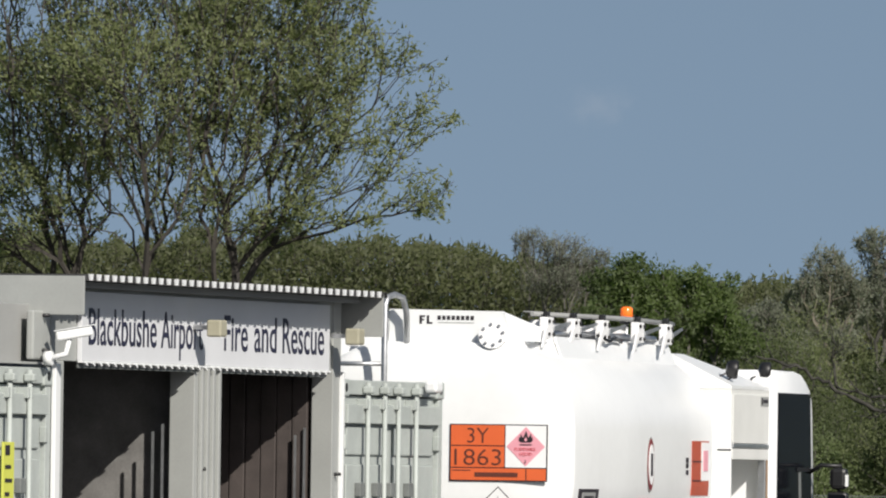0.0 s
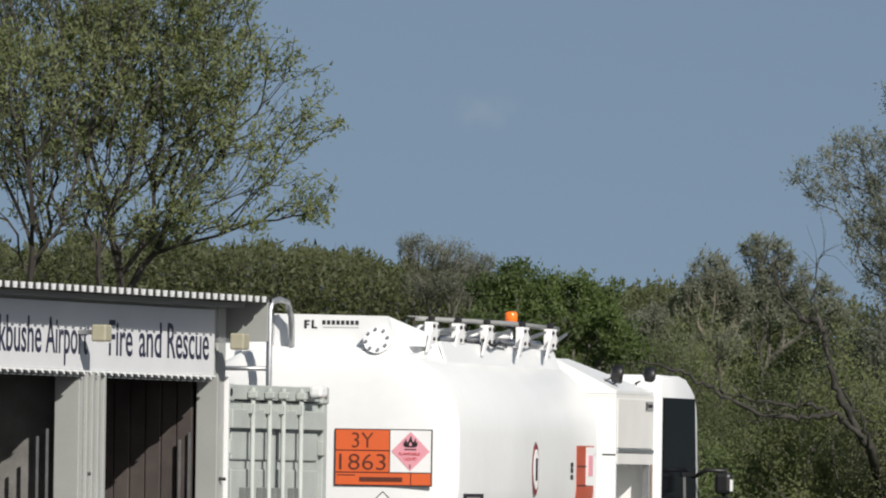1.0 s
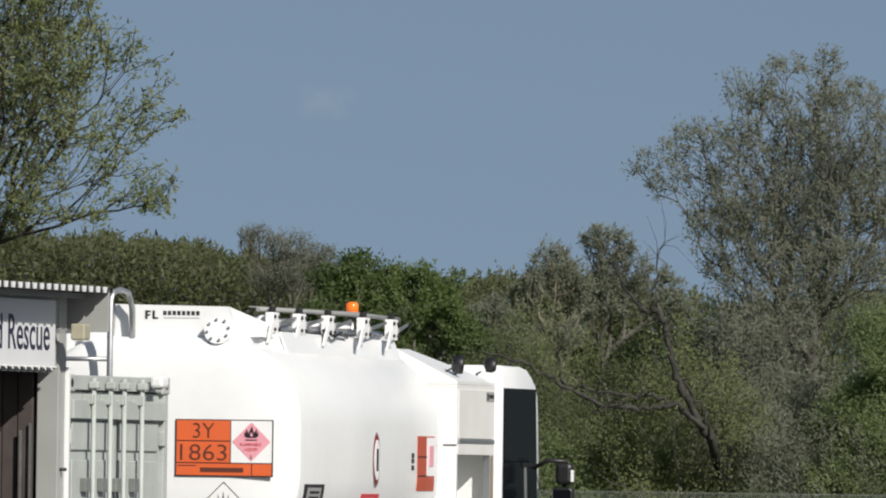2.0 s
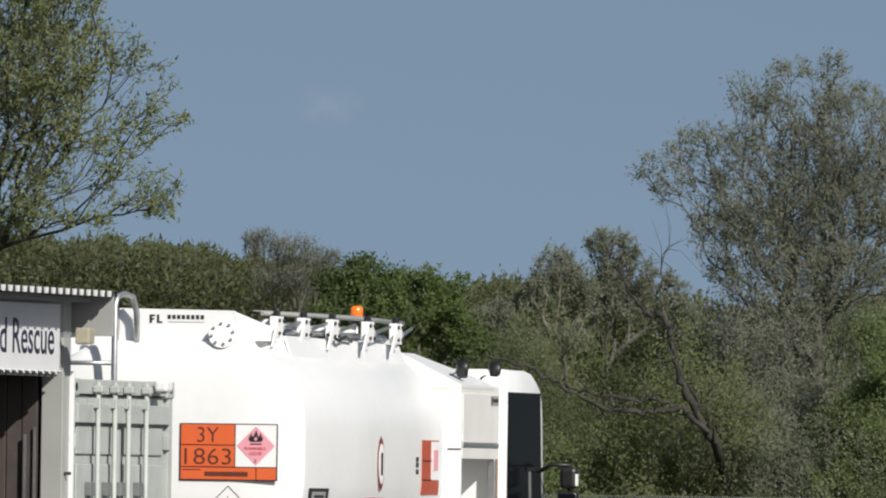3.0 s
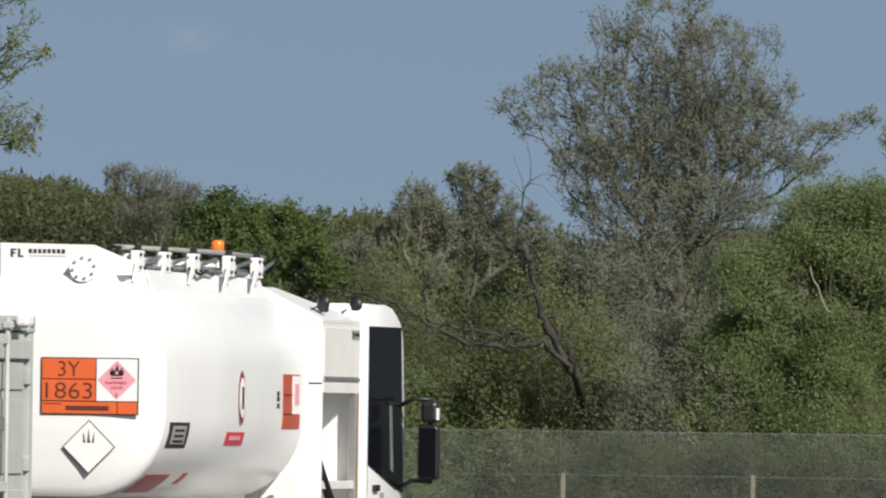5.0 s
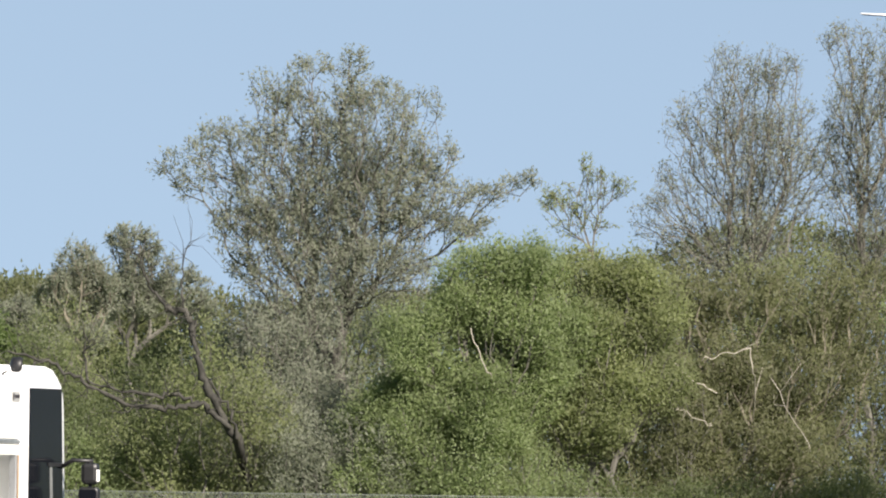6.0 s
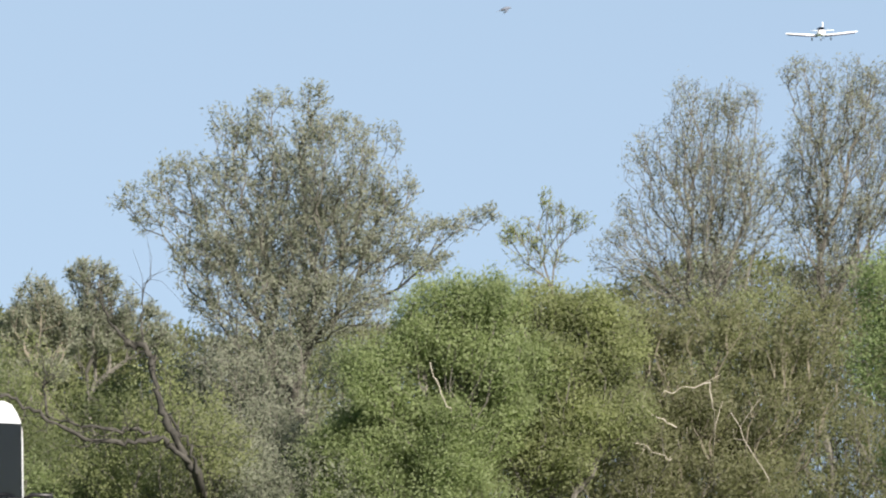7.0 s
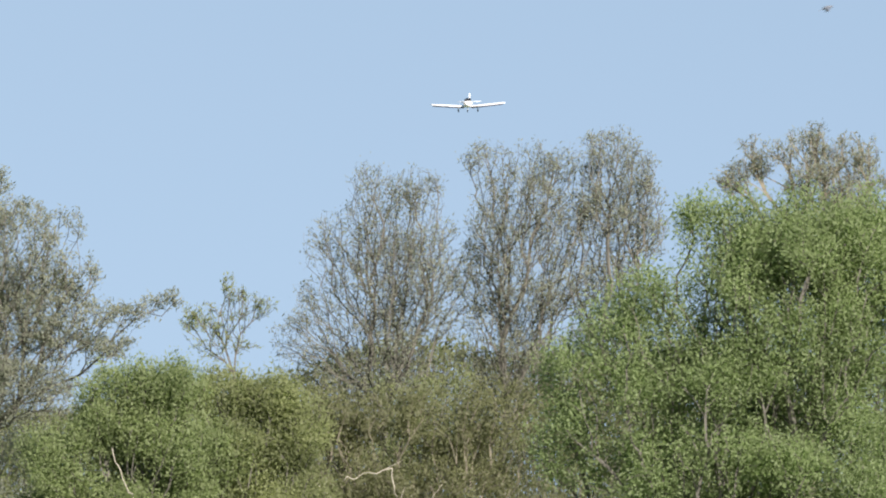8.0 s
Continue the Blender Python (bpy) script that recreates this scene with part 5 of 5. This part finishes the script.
Y = 213.8
dead_branch("dead crooked tree with lichened bark and a broken top", [
    ([(9.32, Y + 1.8, 0.0), (8.95, Y + 1.2, 2.0), (8.68, Y + 0.2, 2.60), (8.34, Y, 3.17), (8.20, Y, 3.50), (8.05, Y, 3.93), (8.01, Y, 4.25), (7.96, Y, 4.43), (7.83, Y, 4.60), (7.66, Y, 4.63), (7.54, Y, 4.70)], 0.075, 0.044),
    ([(8.61, Y, 2.76), (8.30, Y, 3.02), (8.15, Y, 3.13), (7.75, Y, 3.10), (7.49, Y, 3.07), (6.94, Y, 3.16), (6.33, Y, 3.42), (6.00, Y, 3.60), (5.67, Y, 3.82), (5.02, Y, 3.95)], 0.052, 0.020),
    ([(8.12, Y, 3.16), (7.75, Y, 3.30), (7.39, Y, 3.24), (6.68, Y, 3.38), (6.3, Y, 3.5)], 0.038, 0.014),
    ([(7.62, Y, 4.62), (7.39, Y, 4.89), (7.21, Y, 5.14), (7.10, Y, 5.45), (6.94, Y, 5.60)], 0.032, 0.010),
    ([(6.33, Y, 3.42), (6.23, Y, 3.92), (6.28, Y, 4.23), (6.1, Y, 4.6)], 0.02, 0.005),
    ([(5.67, Y, 3.82), (5.27, Y, 3.64), (4.76, Y, 3.93)], 0.014, 0.006),
    ([(8.72, Y, 2.55), (8.62, Y, 3.0), (8.40, Y, 3.28), (8.26, Y, 3.55)], 0.036, 0.016),
    ([(7.86, Y, 4.58), (7.80, Y, 5.0), (7.84, Y, 5.5), (7.92, Y, 5.9)], 0.018, 0.005),
    ([(7.2, Y, 3.10), (6.9, Y, 2.95), (6.7, Y, 3.0)], 0.016, 0.005)], LICHEN)
dead_branch("pale dead stick leaning in the green bush", [([(13.1, 215.0, 0.0), (12.9, 214.6, 2.6), (12.66, 212.8, 3.66), (12.49, 212.7, 4.0), (12.36, 212.7, 4.42)], 0.014, 0.008)], DEADWOOD)
Z = 214.7
dead_branch("pale broken branches in the brown thicket", [
    ([(17.47, Z + 2.6, 0.00), (17.26, Z + 2.2, 2.43), (17.04, Z + 0.2, 3.7), (16.97, Z, 4.15), (16.52, Z, 4.08), (16.20, Z, 3.96)], 0.012, 0.006),
    ([(16.46, Z, 3.44), (16.26, Z, 3.56), (15.74, Z, 3.88), (15.56, Z, 4.02)], 0.010, 0.005),
    ([(16.41, Z, 2.91), (16.26, Z, 2.99), (15.70, Z, 3.26), (15.24, Z, 3.28)], 0.010, 0.005),
    ([(18.00, Z, 2.54), (17.87, Z, 2.79), (17.33, Z, 3.70)], 0.010, 0.005)], DEADWOOD)


# ---- aircraft: nose towards -y ----
def wing_loft(spots):
    """Airfoil rings along a wing: (x, y of the leading edge, z, chord, thickness)."""
    shape = [(0, 0), (0.08, 0.5), (0.3, 0.62), (0.65, 0.36), (1, 0.02), (0.65, -0.18), (0.3, -0.34), (0.08, -0.32)]
    return loft([[(x, y + c * u, z + th * v) for u, v in shape] for x, y, z, c, th in spots])


def build_aircraft():
    a = thing("aeroplane", Matrix.Identity(4), "small white low-wing light aeroplane with fixed wheels, flying in", "aeroplane")
    rings = []
    for y, hw, z0, z1 in ((-2.55, 0.20, -0.18, 0.18), (-2.3, 0.42, -0.34, 0.32), (-1.2, 0.54, -0.42, 0.42), (0.0, 0.56, -0.42, 0.50), (1.2, 0.48, -0.36, 0.42), (2.8, 0.24, -0.12, 0.30), (4.2, 0.08, 0.04, 0.24)):
        rings.append(section(hw, z0, z1, min(hw, (z1 - z0) / 2) * 0.8, y, 5))
    body = part("fuselage", loft(rings), PLANEWHITE, a)
    can = [section(hw, z0, z1, hw * 0.7, y, 5) for y, hw, z0, z1 in ((-0.95, 0.42, 0.38, 0.46), (-0.35, 0.40, 0.38, 0.74), (0.6, 0.40, 0.40, 0.78), (1.6, 0.28, 0.35, 0.46))]
    part("canopy", loft(can), GLASS, body, "dark glazed canopy")
    part("spinner", tube([(0, -2.55, 0), (0, -2.75, 0), (0, -2.9, 0)], [0.17, 0.12, 0.02], 14), PLANEWHITE, body)
    part("cowl_intake", box(-0.2, 0.2, -2.40, -2.30, -0.20, -0.10, 0.02), BLACK, body)
    for s in (1, -1):
        w = part("wing", wing_loft([(s * 0.4, -0.95, -0.34, 1.75, 0.24), (s * 2.4, -0.85, -0.19, 1.6, 0.21), (s * 4.6, -0.75, 0.0, 1.45, 0.17), (s * 4.9, -0.60, 0.04, 1.1, 0.08)]), PLANEWHITE, a)
        # dark tube added to stand for the wing's shaded underside
        part("underside_shade", tube([(s * 0.5, -0.88, -0.46), (s * 2.4, -0.78, -0.30), (s * 4.6, -0.68, -0.10)], 0.095, 8), NAVY, w, "dark tube as the shade under the wing")
        part("tailplane", wing_loft([(s * 0.05, 3.4, 0.18, 0.9, 0.09), (s * 1.55, 3.5, 0.20, 0.75, 0.06)]), PLANEWHITE, a)
        leg = part("gear_leg", tube([(s * 1.25, -0.15, -0.22), (s * 1.28, -0.15, -0.78)], 0.045, 8), PLANEWHITE, a)
        part("wheel", tube([(s * 1.20, -0.15, -0.86), (s * 1.36, -0.15, -0.86)], 0.19, 16), RUBBER, leg)
    leg = part("nose_leg", tube([(0, -1.9, -0.3), (0, -2.0, -0.8)], 0.045, 8), PLANEWHITE, a)
    part("wheel", tube([(-0.07, -2.0, -0.86), (0.07, -2.0, -0.86)], 0.17, 16), RUBBER, leg)
    part("fin", slab([(0, 3.1, 0.25), (0, 4.25, 0.2), (0, 4.5, 1.25), (0, 3.9, 1.25)], 0.10), PLANEWHITE, a)
    prop = new("propeller")
    prop.parent = a
    prop.location = (0, -2.70, 0)
    for s in (1, -1):
        part("blade", slab([(0.02, 0, 0.05 * s), (0.07, -0.02, 0.5 * s), (0.03, 0, 0.92 * s), (-0.04, 0, 0.9 * s), (-0.06, 0.02, 0.4 * s)], 0.02), BLACK, prop)
    return a, prop


def build_bird():
    b = thing("bird", Matrix.Identity(4), "small dark bird flying past above the trees", "bird")
    part("body", tube([(-0.09, 0, 0), (-0.055, 0, 0.008), (0, 0, 0.01), (0.06, 0, 0.004), (0.085, 0, 0.004)], [0.006, 0.022, 0.028, 0.018, 0.004], 10), FEATHER, b)
    part("tail", slab([(-0.08, -0.012, 0), (-0.08, 0.012, 0), (-0.15, 0.03, 0), (-0.12, 0, 0), (-0.15, -0.03, 0)], 0.004), FEATHER, b)
    wings = []
    for s in (1, -1):
        wings.append(part("wing", slab([(0.035, 0, 0), (0.045, s * 0.06, 0), (0.0, s * 0.14, 0), (-0.04, s * 0.17, 0), (-0.02, s * 0.08, 0), (-0.03, 0, 0)], 0.004 * s), FEATHER, b))
    return b, wings


aircraft, propeller = build_aircraft()
bird, bird_wings = build_bird()


def motions():
    def fly(t):
        return pose(147.8 + 8.6 * (8 - t), 1750 + 45 * (8 - t), 68.45 + 0.2 * (t - 8), 4, -2.3, -7.6)
    walk(aircraft, [(t, fly(t)) for t in (0.0, 4.0, 8.0)])
    walk(propeller, [(k / 30, pose(0, -2.70, 0, 0, 77 * k, 0)) for k in range(241)])
    track = [(0.0, -46.0, 206, 3.0), (5.0, -4.5, 202, 3.4), (6.1, 4.0, 200, 5.7), (6.3, 6.0, 200, 6.85), (6.7, 9.85, 200, 8.5), (6.9, 11.80, 200, 9.25), (7.0, 12.68, 200, 9.57), (8.0, 22.3, 200, 11.04)]
    walk(bird, [(t, pose(x, y, z, 0, -18, 0)) for t, x, y, z in track])
    for k, w in enumerate(bird_wings):
        s = 1 if k == 0 else -1
        walk(w, [(j / 10, pose(0, 0, 0.015, s * (35 if j % 2 else -25), 0, 0)) for j in range(81)])


motions()
